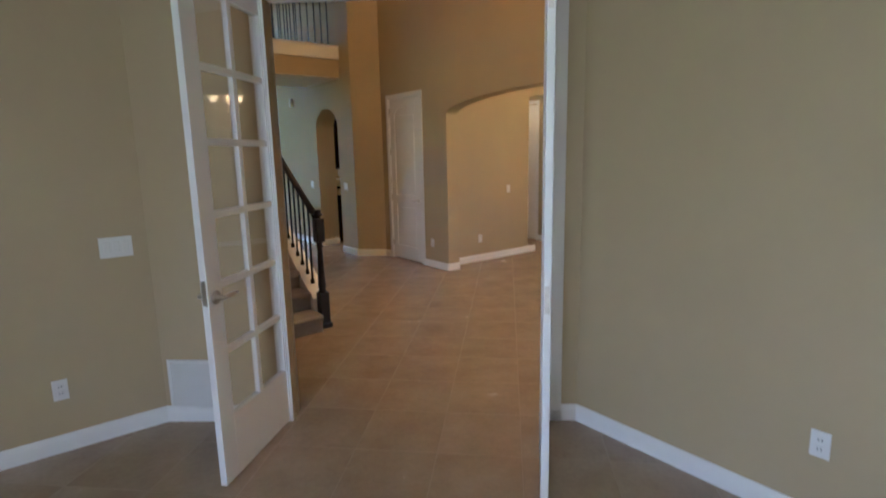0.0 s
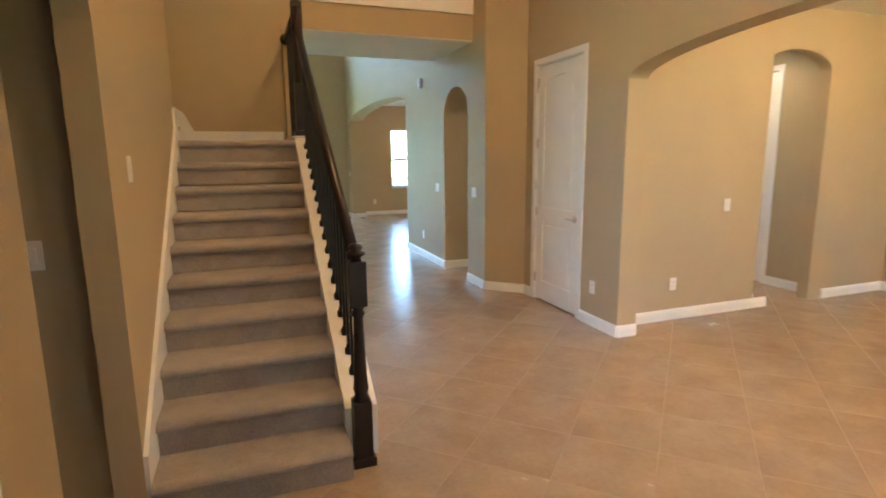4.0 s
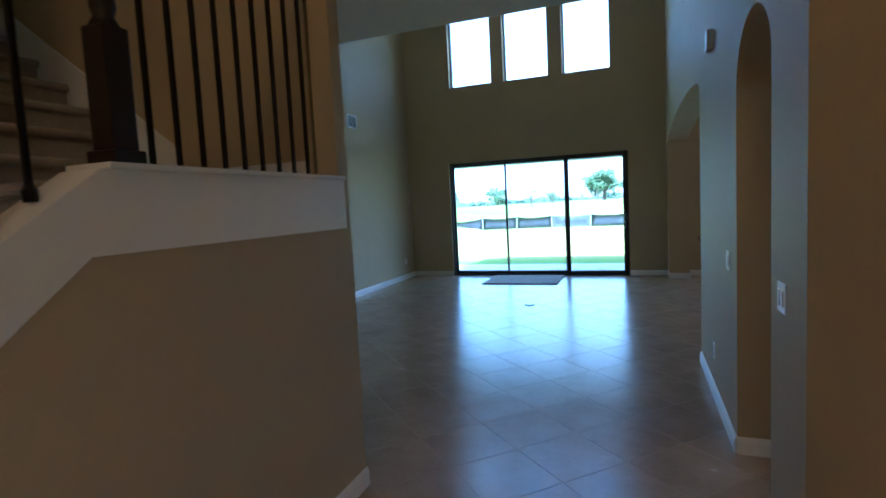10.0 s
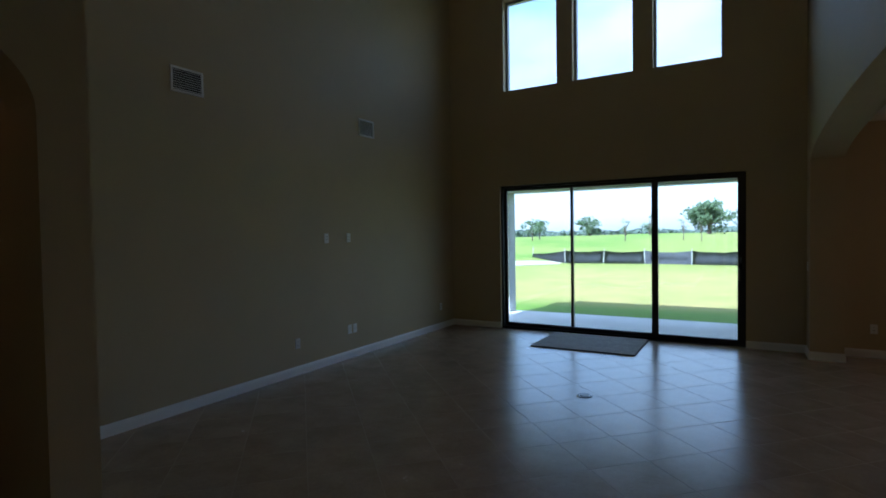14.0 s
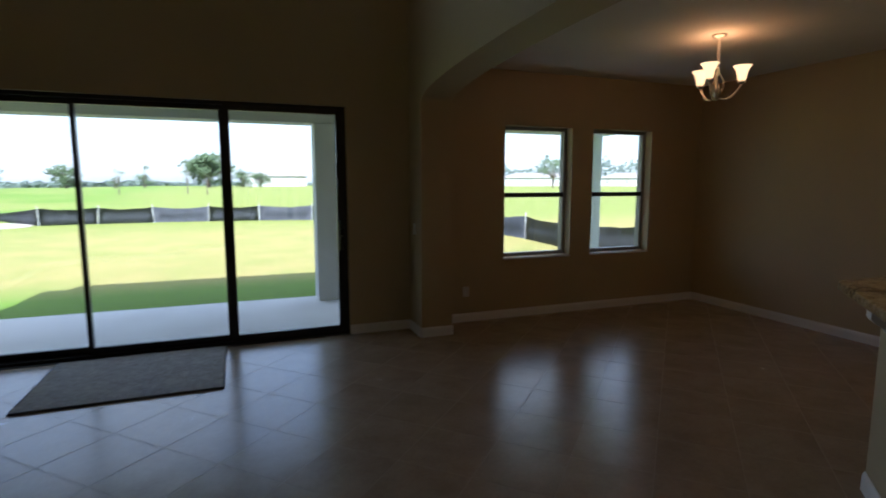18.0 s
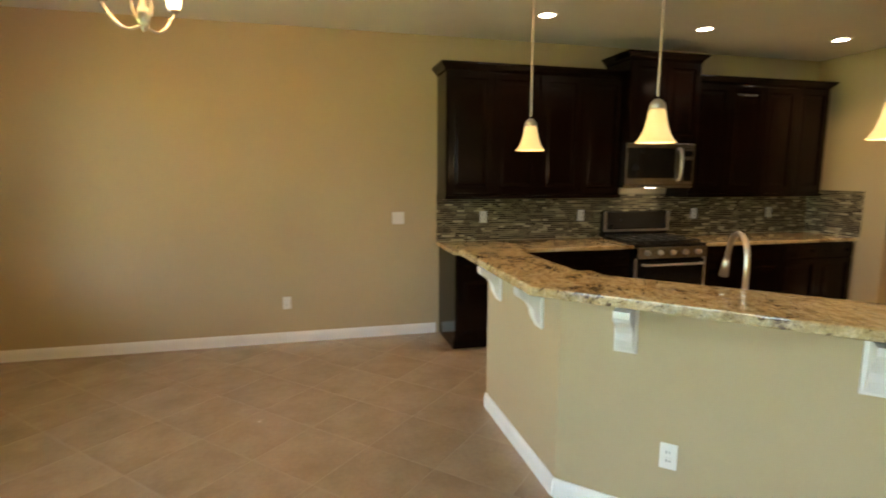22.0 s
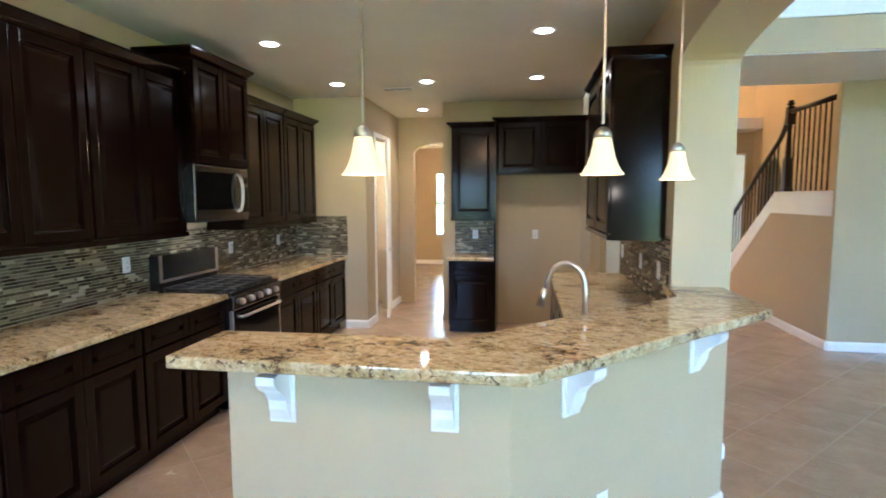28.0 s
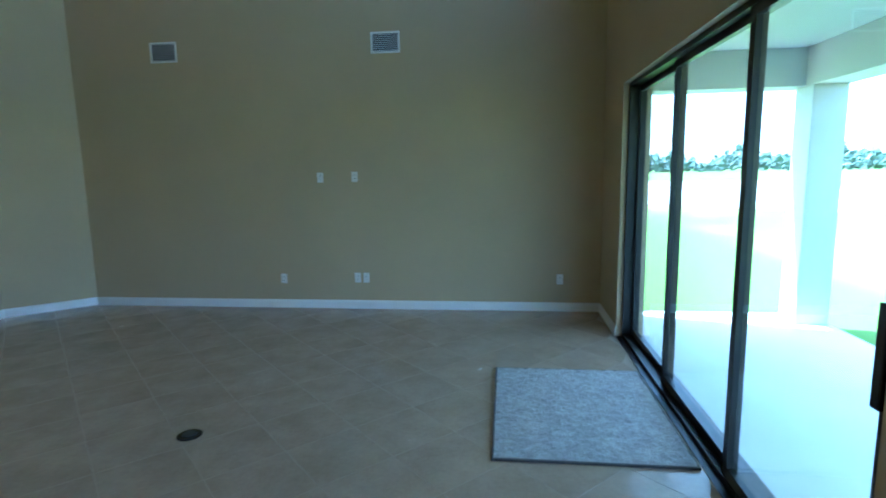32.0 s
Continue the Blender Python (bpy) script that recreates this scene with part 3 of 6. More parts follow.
for a, b, y, wl_, wr_ in ((0.16, 1.325, GY + 0.155, 0.04, 0.04), (1.29, 2.535, GY + 0.115, 0.038, 0.045), (2.53, 3.66, GY + 0.075, 0.055, 0.07)):
    s = part("sliding_panel", rect_frame(a, b, 0.03, 2.34, y - 0.018, y + 0.018, wl_, 0.05, 0.06, wr_), M_frame, slider)
    pane(s, a + wl_, b - wr_, y, 0.09, 2.29)
    if b > 3.6:
        h = boxed(b - 0.055, b - 0.015, y - 0.06, y - 0.02, 0.90, 1.22, 0.005)
        part("door_pull", h, M_black, s, "black pull handle")
structure("slider_reveal_sill", boxed(0.13, 3.69, GY - 0.002, GY + 0.25, -0.02, 0.004), M_frame, "dark metal sill of the sliding door", "sill")

for k, (a, b) in enumerate(((0.22, 1.12), (1.37, 2.27), (2.53, 3.43))):
    w = thing("window_transom", "fixed high transom window with thin pale frame", "window", ((a + b) / 2, GY + 0.15, 3.92), "transom windows", "structure")
    part("window_frame", rect_frame(a, b, 3.92, 5.40, GY + 0.12, GY + 0.2, 0.035), M_vinyl, w)
    pane(w, a + 0.035, b - 0.035, GY + 0.16, 3.955, 5.365)
for a, b in ((5.525, 6.437), (6.744, 7.648)):
    w = thing("window_sash", "single-hung window with bronze sash in a deep drywall reveal", "window", ((a + b) / 2, 16.85, 0.7), "nook windows", "structure")
    part("window_frame", rect_frame(a, b, 0.72, 2.26, 16.82, 16.90, 0.04), M_vinyl, w)
    part("sash_rail", boxed(a + 0.04, b - 0.04, 16.80, 16.87, 1.43, 1.485, 0.004), M_frame, w)
    part("window_sill", boxed(a - 0.0, b + 0.0, 16.685, 16.82, 0.70, 0.72, 0.004), M_trim, w, "white marble sill")
    pane(w, a + 0.04, b - 0.04, 16.84, 0.76, 1.43)
    pane(w, a + 0.04, b - 0.04, 16.86, 1.485, 2.22)
# unseen window added to hold the study's daylight lamp
w = thing("window_study_added", "unseen pale framed window added round the study's daylight lamp", "window", (-2.46, -0.75, 0.72), "", "structure")
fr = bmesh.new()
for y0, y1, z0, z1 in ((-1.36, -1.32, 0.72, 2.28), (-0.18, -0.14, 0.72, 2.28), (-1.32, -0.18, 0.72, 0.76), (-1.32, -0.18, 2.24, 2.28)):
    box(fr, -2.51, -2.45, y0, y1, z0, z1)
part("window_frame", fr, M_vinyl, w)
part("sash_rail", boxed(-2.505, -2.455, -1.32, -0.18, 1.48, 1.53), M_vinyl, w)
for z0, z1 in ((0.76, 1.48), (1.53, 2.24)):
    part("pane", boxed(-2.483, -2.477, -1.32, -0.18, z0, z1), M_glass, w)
w = thing("window_dining", "tall front window of the dining room, bright with daylight", "window", (7.48, 1.5, 0.70), "", "structure")
part("window_frame", rect_frame(7.15, 7.81, 0.70, 2.27, 1.42, 1.50, 0.04), M_vinyl, w)
part("sash_rail", boxed(7.19, 7.77, 1.43, 1.49, 1.49, 1.54), M_vinyl, w)
pane(w, 7.19, 7.77, 1.46, 0.74, 1.49)
pane(w, 7.19, 7.77, 1.46, 1.54, 2.23)

# ---- staircase ----
RISE, GO, X0, X1 = 0.1662, 0.241, 1.37, 2.24
NOSE = 4.945
LAND = 10 * RISE
stairs = thing("staircase", "carpeted staircase with white skirt boards and a square landing", "staircase", (1.9, 5.4, 0))


def carpet_step(y0, y1, z0, z1, x0, x1, flip=None):
    """A carpeted tread with a rounded nose over its riser. flip(x, y, z) places it."""
    bm = bmesh.new()
    prof = [(y0 + 0.03, z0), (y0 + 0.03, z1 - 0.05)]
    for k in range(7):
        a = math.pi * (1.5 - k / 6)
        prof.append((y0 + 0.026 + 0.026 * math.cos(a), z1 - 0.026 + 0.026 * math.sin(a)))
    prof += [(y1 + 0.05, z1), (y1 + 0.05, z0)]
    f = flip or (lambda x, y, z: (x, y, z))
    prism(bm, prof, lambda p: f(x0, p[0], p[1]), lambda p: f(x1, p[0], p[1]))
    return bm


for k in range(9):
    y = NOSE + GO * k
    part("step", carpet_step(y, y + GO, RISE * k + 0.001 * k, RISE * (k + 1), X0 + 0.022, X1), M_carpet, stairs)
part("landing", carpet_step(NOSE + GO * 9, 8.40, LAND - 0.22, LAND, X0 + 0.022, X1), M_carpet, stairs)
part("landing", boxed(X0 - 0.12, X0 + 0.03, 7.22, 8.44, LAND - 0.2, LAND), M_carpet, stairs)
for k in range(9):
    x = 1.28 - 0.245 * k
    z = LAND + 0.1822 * k
    part("step", carpet_step(0, 0.245, z - 0.1, z + 0.1822, 7.225, 8.43, lambda a, b, c, x=x: (x - b, a, c)), M_carpet, stairs)


def board(pts, x0, x1):
    bm = bmesh.new()
    prism(bm, pts, lambda p: (x0, p[0], p[1]), lambda p: (x1, p[0], p[1]))
    return bm


SL = RISE / GO
top_l = lambda y: RISE + SL * (y - NOSE)
part("skirt_board", board([(4.99, 0), (5.10, 0), (7.26, LAND - 0.1), (7.19, LAND + 0.235), (7.09, LAND + 0.235), (7.09, top_l(7.09) + 0.11), (4.99, top_l(4.99) + 0.10)], X0, X0 + 0.02), M_trim, stairs, "white skirt board on the wall side")
# skirt on the back wall of the landing and up the second flight
bm = bmesh.new()
pts = [(2.24, LAND), (1.18, LAND), (-0.92, LAND + 1.62), (-0.92, LAND + 1.95), (1.32, LAND + 0.30), (1.40, LAND + 0.13), (2.24, LAND + 0.13)]
prism(bm, pts, lambda p: (p[0], 8.43, p[1]), lambda p: (p[0], 8.449, p[1]))
part("skirt_board", bm, M_trim, stairs, "white skirt board on the landing wall")
part("curb", board([(5.155, 0), (5.23, 0), (7.11, LAND - 0.23), (8.50, LAND - 0.23), (8.50, LAND + 0.02), (7.16, LAND + 0.02), (5.155, 0.274)], X1, 2.405), M_trim, stairs, "white sloping curb that carries the balusters")
part("curb_cap", boxed(X1 - 0.01, 2.42, 7.18, 8.50, LAND + 0.02, LAND + 0.04, 0.006), M_trim, stairs)
bm = board([(5.23, 0), (8.55, 0), (8.55, LAND - 0.23), (7.11, LAND - 0.23)], 2.28, 2.40)
structure("wall_under_stairs", bm, M_wall, "tan painted wall under the stairs", "wall")
structure("wall_landing_end", boxed(2.28, 2.40, 8.45, 8.55, LAND - 0.23, BS), M_wall, "tan painted end of the landing wall", "wall")


def newel(root, x, y, z0, z1, name="newel_post", low=0.34):
    """A turned dark newel: square plinth, slim tapered shaft, square head and a small cap."""
    h = z1 - z0
    bm = bmesh.new()
    box(bm, x - 0.058, x + 0.058, y - 0.058, y + 0.058, z0, z0 + 0.045, 0.006)
    foot = bm
    bm = bmesh.new()
    box(bm, x - 0.045, x + 0.045, y - 0.045, y + 0.045, z0 + 0.045, z0 + low, 0.006)
    hb = z1 - 0.30
    turned = bmesh.new()
    lathe(turned, [(0.045, z0 + low), (0.030, z0 + low + 0.03), (0.038, z0 + low + 0.06), (0.034, z0 + low + 0.1), (0.024, hb - 0.06), (0.034, hb - 0.035), (0.024, hb - 0.02), (0.040, hb)], (x, y, 0), 16)
    head = boxed(x - 0.042, x + 0.042, y - 0.042, y + 0.042, hb, z1 - 0.08, 0.008)
    cap = bmesh.new()
    lathe(cap, [(0.030, z1 - 0.08), (0.022, z1 - 0.065), (0.046, z1 - 0.05), (0.046, z1 - 0.04), (0.026, z1 - 0.03), (0.036, z1 - 0.015), (0.026, z1), (0.001, z1 + 0.004)], (x, y, 0), 16)
    post = part(name, bm, M_rail, root)
    part("plinth", foot, M_rail, post)
    part("turned_shaft", turned, M_rail, post, "", True)
    part("square_head", head, M_rail, post)
    part("finial", cap, M_rail, post, "", True)
    return post


def handrail(root, path, name="handrail", w=0.03):
    return part(name, tube(bmesh.new(), path, w, 14), M_rail, root, "", True)


bal_mesh = {}


def baluster(root, x, y, z0, z1, shoe=True, slope=0.0):
    h = round(z1 - z0, 3)
    key = (h, shoe, round(slope, 2))
    if key not in bal_mesh:
        bm = bmesh.new()
        box(bm, -0.0075, 0.0075, -0.0075, 0.0075, 0, h)
        me = mesh_from(bm, "baluster")
        me.materials.append(M_iron)
        sm = None
        if shoe:
            bm = bmesh.new()
            lathe(bm, [(0.018, -0.012), (0.02, 0.0), (0.021, 0.02), (0.012, 0.035), (0.011, 0.045)], (0, 0, 0), 8)
            sm = mesh_from(bm, "shoe")
            sm.materials.append(M_iron)
        bal_mesh[key] = (me, sm)
    me, sm = bal_mesh[key]
    ob = new("baluster", me)
    ob.parent = root
    ob.matrix_parent_inverse = ROOTS[root.name].inverted()
    ob.location = (x, y, z0)
    if sm:
        so = new("shoe", sm)
        so.parent = ob
    return ob


def rosette(root, at, axis):
    bm = lathe(bmesh.new(), [(0.001, 0), (0.055, 0), (0.058, 0.008), (0.05, 0.018), (0.036, 0.024), (0.03, 0.03)], (0, 0, 0), 20)
    m = Matrix.Translation(at) @ Matrix.Rotation(radians(90), 4, axis)
    bmesh.ops.transform(bm, matrix=m, verts=bm.verts)
    return part("rosette", bm, M_rail, root, "", True)


sr = thing("stair_railing", "black iron balusters under a dark wooden stair handrail", "railing", (2.31, 5.28, 0))
newel(sr, 2.315, 5.10, 0, 1.12)
newel(sr, 2.315, 7.29, LAND + 0.04, 2.84, low=0.42)
rz = lambda y: 0.70 * y - 2.555
handrail(sr, [(2.315, 5.14, rz(5.14)), (2.315, 6.2, rz(6.2)), (2.315, 7.04, rz(7.04)), (2.315, 7.13, rz(7.13) + 0.015), (2.315, 7.19, 2.53), (2.315, 7.225, 2.62), (2.315, 7.25, 2.70)])
handrail(sr, [(2.315, 7.33, 2.70), (2.315, 8.42, 2.70)])
rosette(sr, (2.315, 8.45, 2.70), 'X')
for k in range(17):
    y = 7.022 - 0.107 * k
    baluster(sr, 2.315, y, 0.7033 * y - 3.335, 0.7033 * y - 3.335 + 0.765)
for k in range(9):
    baluster(sr, 2.315, 7.42 + 0.112 * k, LAND + 0.04, 2.68, False)

br = thing("bridge_railing_south", "dark wooden bridge railing with black balusters over the foyer", "railing", (2.0, 8.465, UP))
handrail(br, [(-1.05, 8.465, 4.30), (4.33, 8.465, 4.30)])
for x in (0.98, 2.68):
    newel(br, x, 8.465, UP + 0.035, 4.40, low=0.30)
rosette(br, (4.36, 8.465, 4.30), 'Y')
for k in range(49):
    x = -0.95 + 0.1075 * k
    if min(abs(x - 0.98), abs(x - 2.68)) > 0.06:
        baluster(br, x, 8.465, UP + 0.035, 4.28, False)
bn = thing("bridge_railing_north", "dark wooden bridge railing with black balusters over the great room", "railing", (2.0, 9.755, UP))
handrail(bn, [(-0.10, 9.755, 4.30), (4.33, 9.755, 4.30)])
newel(bn, 2.15, 9.755, UP + 0.035, 4.40, low=0.30)
rosette(bn, (4.36, 9.755, 4.30), 'Y')
rosette(bn, (-0.12, 9.755, 4.30), 'Y')
for k in range(41):
    x = -0.03 + 0.1075 * k
    if abs(x - 2.15) > 0.06:
        baluster(bn, x, 9.755, UP + 0.035, 4.28, False)
structure("wall_bridge_west", boxed(-0.25, -0.13, 9.70, 9.77, LOW, HIGH), M_wall, "tan painted wall end beside the bridge", "wall")

# ---- doors ----
def lever(root, m, label="brushed nickel lever handle", both=True):
    for s in ((1, -1) if both else (1,)):
        r = lathe(bmesh.new(), [(0.001, 0), (0.033, 0), (0.033, 0.006), (0.026, 0.012), (0.012, 0.016), (0.011, 0.05), (0.001, 0.052)], (0, 0, 0), 18)
        rot = Matrix.Rotation(radians(90 * s), 4, 'X')
        bmesh.ops.transform(r, matrix=rot, verts=r.verts)
        tube(r, [(0, -0.045 * s, 0), (0.03, -0.05 * s, 0.002), (0.075, -0.048 * s, 0.004), (0.115, -0.042 * s, -0.003)], [0.011, 0.0105, 0.0085, 0.007], 10)
        off = Matrix.Translation((0, -0.019 * s, 0))
        bmesh.ops.transform(r, matrix=m @ off, verts=r.verts)
        part("door_handle", r, M_nickel, root, label, True)


def panel_leaf(root, m, w, h, material):
    """A white two-panel door leaf with a curved top panel; local x along the leaf, z up, centred on y = 0."""
    def put(bm, name, label=""):
        bmesh.ops.transform(bm, matrix=m, verts=bm.verts)
        return part(name, bm, material, root, label)
    st, t = 0.115, 0.0175
    bm = boxed(0, st, -t, t, 0.018, h, 0.003)
    box(bm, w - st, w, -t, t, 0.018, h, 0.003)
    box(bm, st, w - st, -t, t, 0.018, 0.22)
    box(bm, st, w - st, -t, t, 0.86, 1.0)
    us = [st + (w - 2 * st) * k / 12 for k in range(13)]
    top = [(u, arch_z(u, st, w - st, h - 0.21, 0.09)) for u in us] + [(w - st, h), (st, h)]
    prism(bm, top, lambda p: (p[0], -t, p[1]), lambda p: (p[0], t, p[1]))
    put(bm, "door_leaf")
    for z0, z1 in ((0.22, 0.86), (1.0, h - 0.13)):
        bm = boxed(st - 0.01, w - st + 0.01, -0.006, 0.006, z0 - 0.01, z1 + 0.005)
        box(bm, st + 0.045, w - st - 0.045, -0.013, 0.013, z0 + 0.045, z1 - (0.045 if z1 < 1 else 0.10), 0.008)
        put(bm, "door_panel")


def casing(x, y0, y1, h, face, w=0.058):
    """Door casing on a wall x = const; face: +1 when the room lies at higher x."""
    bm = bmesh.new()
    a, b = (x, x + 0.014) if face > 0 else (x - 0.014, x)
    box(bm, a, b, y0 - w, y0, 0, h + w, 0.004)
    box(bm, a, b, y1, y1 + w, 0, h + w, 0.004)
    box(bm, a, b, y0, y1, h, h + w, 0.004)
    return bm


cd = thing("closet_door", "white two-panel closet door, closed, with nickel lever", "door", (4.72, 7.1, 0), kind="structure")
m = Matrix.Translation((4.725, 7.55, 0)) @ Matrix.Rotation(radians(-90), 4, 'Z')
panel_leaf(cd, m, 0.765, 2.405, M_door)
lever(cd, Matrix.Translation((4.725, 6.85, 0.93)) @ Matrix.Rotation(radians(-90), 4, 'Z') @ Matrix.Scale(-1, 4, (1, 0, 0)), both=False)
part("door_casing", casing(4.70, 6.765, 7.567, 2.42, -1), M_trim, cd)


def knuckle(root, x, y, z):
    """A nickel hinge barrel with its two small end caps."""
    part("hinge", lathe(bmesh.new(), [(0.001, -0.05), (0.005, -0.05), (0.005, -0.046), (0.0075, -0.045), (0.0075, 0.045), (0.005, 0.046), (0.005, 0.05), (0.001, 0.05)], (x, y, z), 10), M_nickel, root, "nickel hinge barrel")


for z in (0.24, 1.22, 2.20):
    knuckle(cd, 4.698, 7.557, z)
part("door_jamb", (lambda b: (box(b, 4.70, 4.89, 7.552, 7.567, 0, 2.43), box(b, 4.70, 4.89, 6.765, 6.783, 0, 2.43), box(b, 4.70, 4.89, 6.783, 7.552, 2.41, 2.43))[0])(bmesh.new()), M_trim, cd)
for z in (0.25, 0.95, 1.65, 2.25):
    part("hinge", boxed(4.698, 4.712, 7.535, 7.563, z - 0.045, z + 0.045, 0.003), M_nickel, cd)


def french_leaf(name, hinge, free, handed):
    hx, hy = hinge
    fx, fy = free
    ang = math.atan2(fy - hy, fx - hx)
    m = Matrix.Translation((hx, hy, 0)) @ Matrix.Rotation(ang, 4, 'Z')
    w, h, t = 0.775, 2.44, 0.0175
    root = thing(name, "white french door leaf with glass panes in two columns, swung open into the study", "french door", (hx, hy, 0), "french doors", "structure")

    def put(bm, nm, material, parent=root, label=""):
        bmesh.ops.transform(bm, matrix=m, verts=bm.verts)
        return part(nm, bm, material, parent, label)

    st, br_, tr = 0.112, 0.335, 0.09
    put(boxed(0.003, st, -t, t, 0.012, h, 0.004), "door_stile", M_door)
    put(boxed(w - st, w, -t, t, 0.012, h, 0.004), "door_stile", M_door)
    put(boxed(st, w - st, -t, t, 0.012, br_), "door_rail", M_door)
    put(boxed(st, w - st, -t, t, h - tr, h), "door_rail", M_door)
    gh, gw = h - tr - br_, w - 2 * st
    put(boxed(w / 2 - 0.017, w / 2 + 0.017, -0.0145, 0.0145, br_, h - tr, 0.004), "muntin", M_door)
    for k in range(1, 6):
        z = br_ + gh * k / 6
        put(boxed(st, w - st, -0.0138, 0.0138, z - 0.017, z + 0.017, 0.004), "muntin", M_door)
    for c in range(2):
        for k in range(6):
            x0, z0 = st + gw / 2 * c, br_ + gh * k / 6
            p_ = put(boxed(x0, x0 + gw / 2, -0.002, 0.002, z0, z0 + gh / 6), "pane", M_pane)
            p_.visible_shadow = False
    put(boxed(w - 0.002, w + 0.002, -0.011, 0.011, 0.93, 1.05), "latch_plate", M_nickel, root, "nickel latch plate")
    return root, m, w


fl, fm, fw = french_leaf("door_french_left", (1.405, 3.635), (0.83, 3.125), 1)
lever(fl, fm @ Matrix.Translation((fw - 0.055, 0, 0.96)) @ Matrix.Scale(-1, 4, (1, 0, 0)))
fr_, fm2, fw2 = french_leaf("door_french_right", (2.475, 2.52), (1.88, 1.985), -1)
bm = boxed(fw2 - 0.001, fw2 + 0.002, -0.011, 0.011, 2.14, 2.31)
box(bm, fw2 + 0.001, fw2 + 0.006, -0.004, 0.004, 2.19, 2.22)
bmesh.ops.transform(bm, matrix=fm2, verts=bm.verts)
part("flush_bolt", bm, M_nickel, fr_, "nickel flush bolt in the door edge")
for z in (0.24, 1.22, 2.20):
    knuckle(fl, 1.423, 3.628, z)
    knuckle(fr_, 2.493, 2.512, z)
jl = bmesh.new()
for a, b, z0, z1 in ((U0 - 0.02, U0, 0, 2.47), (U1, U1 + 0.02, 0, 2.47), (U0, U1, 2.45, 2.47)):
    q = [du(a, -0.006), du(b, -0.006), du(b, 0.126), du(a, 0.126)]
    prism(jl, q, lambda p, z=z0: (p.x, p.y, z), lambda p, z=z1: (p.x, p.y, z))
for a, b, z0, z1 in ((U0 - 0.075, U0 - 0.012, 0, 2.54), (U1 + 0.012, U1 + 0.075, 0, 2.54), (U0 - 0.012, U1 + 0.012, 2.458, 2.54)):
    q = [du(a, -0.016), du(b, -0.016), du(b, 0.0), du(a, 0.0)]
    prism(jl, q, lambda p, z=z0: (p.x, p.y, z), lambda p, z=z1: (p.x, p.y, z))
structure("door_frame_study", jl, M_trim, "white wooden jamb of the study doorway", "door frame")

# front door with two sidelights
fd = thing("front_door", "white front door with tall glass and two narrow sidelights", "front door", (3.79, 1.50, 0), kind="structure")
part("door_frame", (lambda b: (box(b, 2.94, 3.0, 1.42, 1.59, 0, 2.48), box(b, 4.58, 4.64, 1.42, 1.59, 0, 2.48), box(b, 3.0, 4.58, 1.42, 1.59, 2.40, 2.48),
     box(b, 3.29, 3.36, 1.42, 1.59, 0, 2.40), box(b, 4.22, 4.29, 1.42, 1.59, 0, 2.40))[0])(bmesh.new()), M_trim, fd)
part("door_casing", (lambda b: (box(b, 2.88, 2.95, 1.60, 1.615, 0, 2.55), box(b, 4.63, 4.70, 1.60, 1.615, 0, 2.55), box(b, 2.95, 4.63, 1.60, 1.615, 2.47, 2.55))[0])(bmesh.new()), M_trim, fd)
leaf = part("door_leaf", rect_frame(3.36, 4.22, 0.01, 2.40, 1.47, 1.515, 0.13, 0.14, 0.75), M_door, fd)
part("pane", boxed(3.49, 4.09, 1.487, 1.493, 0.76, 2.26), M_entry, leaf)
for a, b in ((3.0, 3.29), (4.29, 4.58)):
    s = part("sidelight", rect_frame(a, b, 0.0, 2.40, 1.47, 1.515, 0.06, 0.14, 0.28), M_door, fd)
    part("pane", boxed(a + 0.06, b - 0.06, 1.487, 1.493, 0.28, 2.26), M_entry, s)
lever(leaf, Matrix.Translation((4.155, 1.49, 1.0)) @ Matrix.Rotation(radians(180), 4, 'Z'), both=False)

# pantry door, standing ajar
PANTRY_SWING = 103
pd = thing("pantry_door", "white pantry door standing open", "door", (7.6, 7.85, 0), kind="structure")
panel_leaf(pd, Matrix.Translation((7.55, 7.145, 0)) @ Matrix.Rotation(radians(PANTRY_SWING), 4, 'Z'), 0.62, 2.42, M_door)
part("door_casing", casing(7.54, 7.14, 7.85, 2.44, -1), M_trim, pd)
lever(pd, Matrix.Translation((7.55, 7.145, 0)) @ Matrix.Rotation(radians(PANTRY_SWING), 4, 'Z') @ Matrix.Translation((0.56, 0, 0.95)) @ Matrix.Scale(-1, 4, (1, 0, 0)))

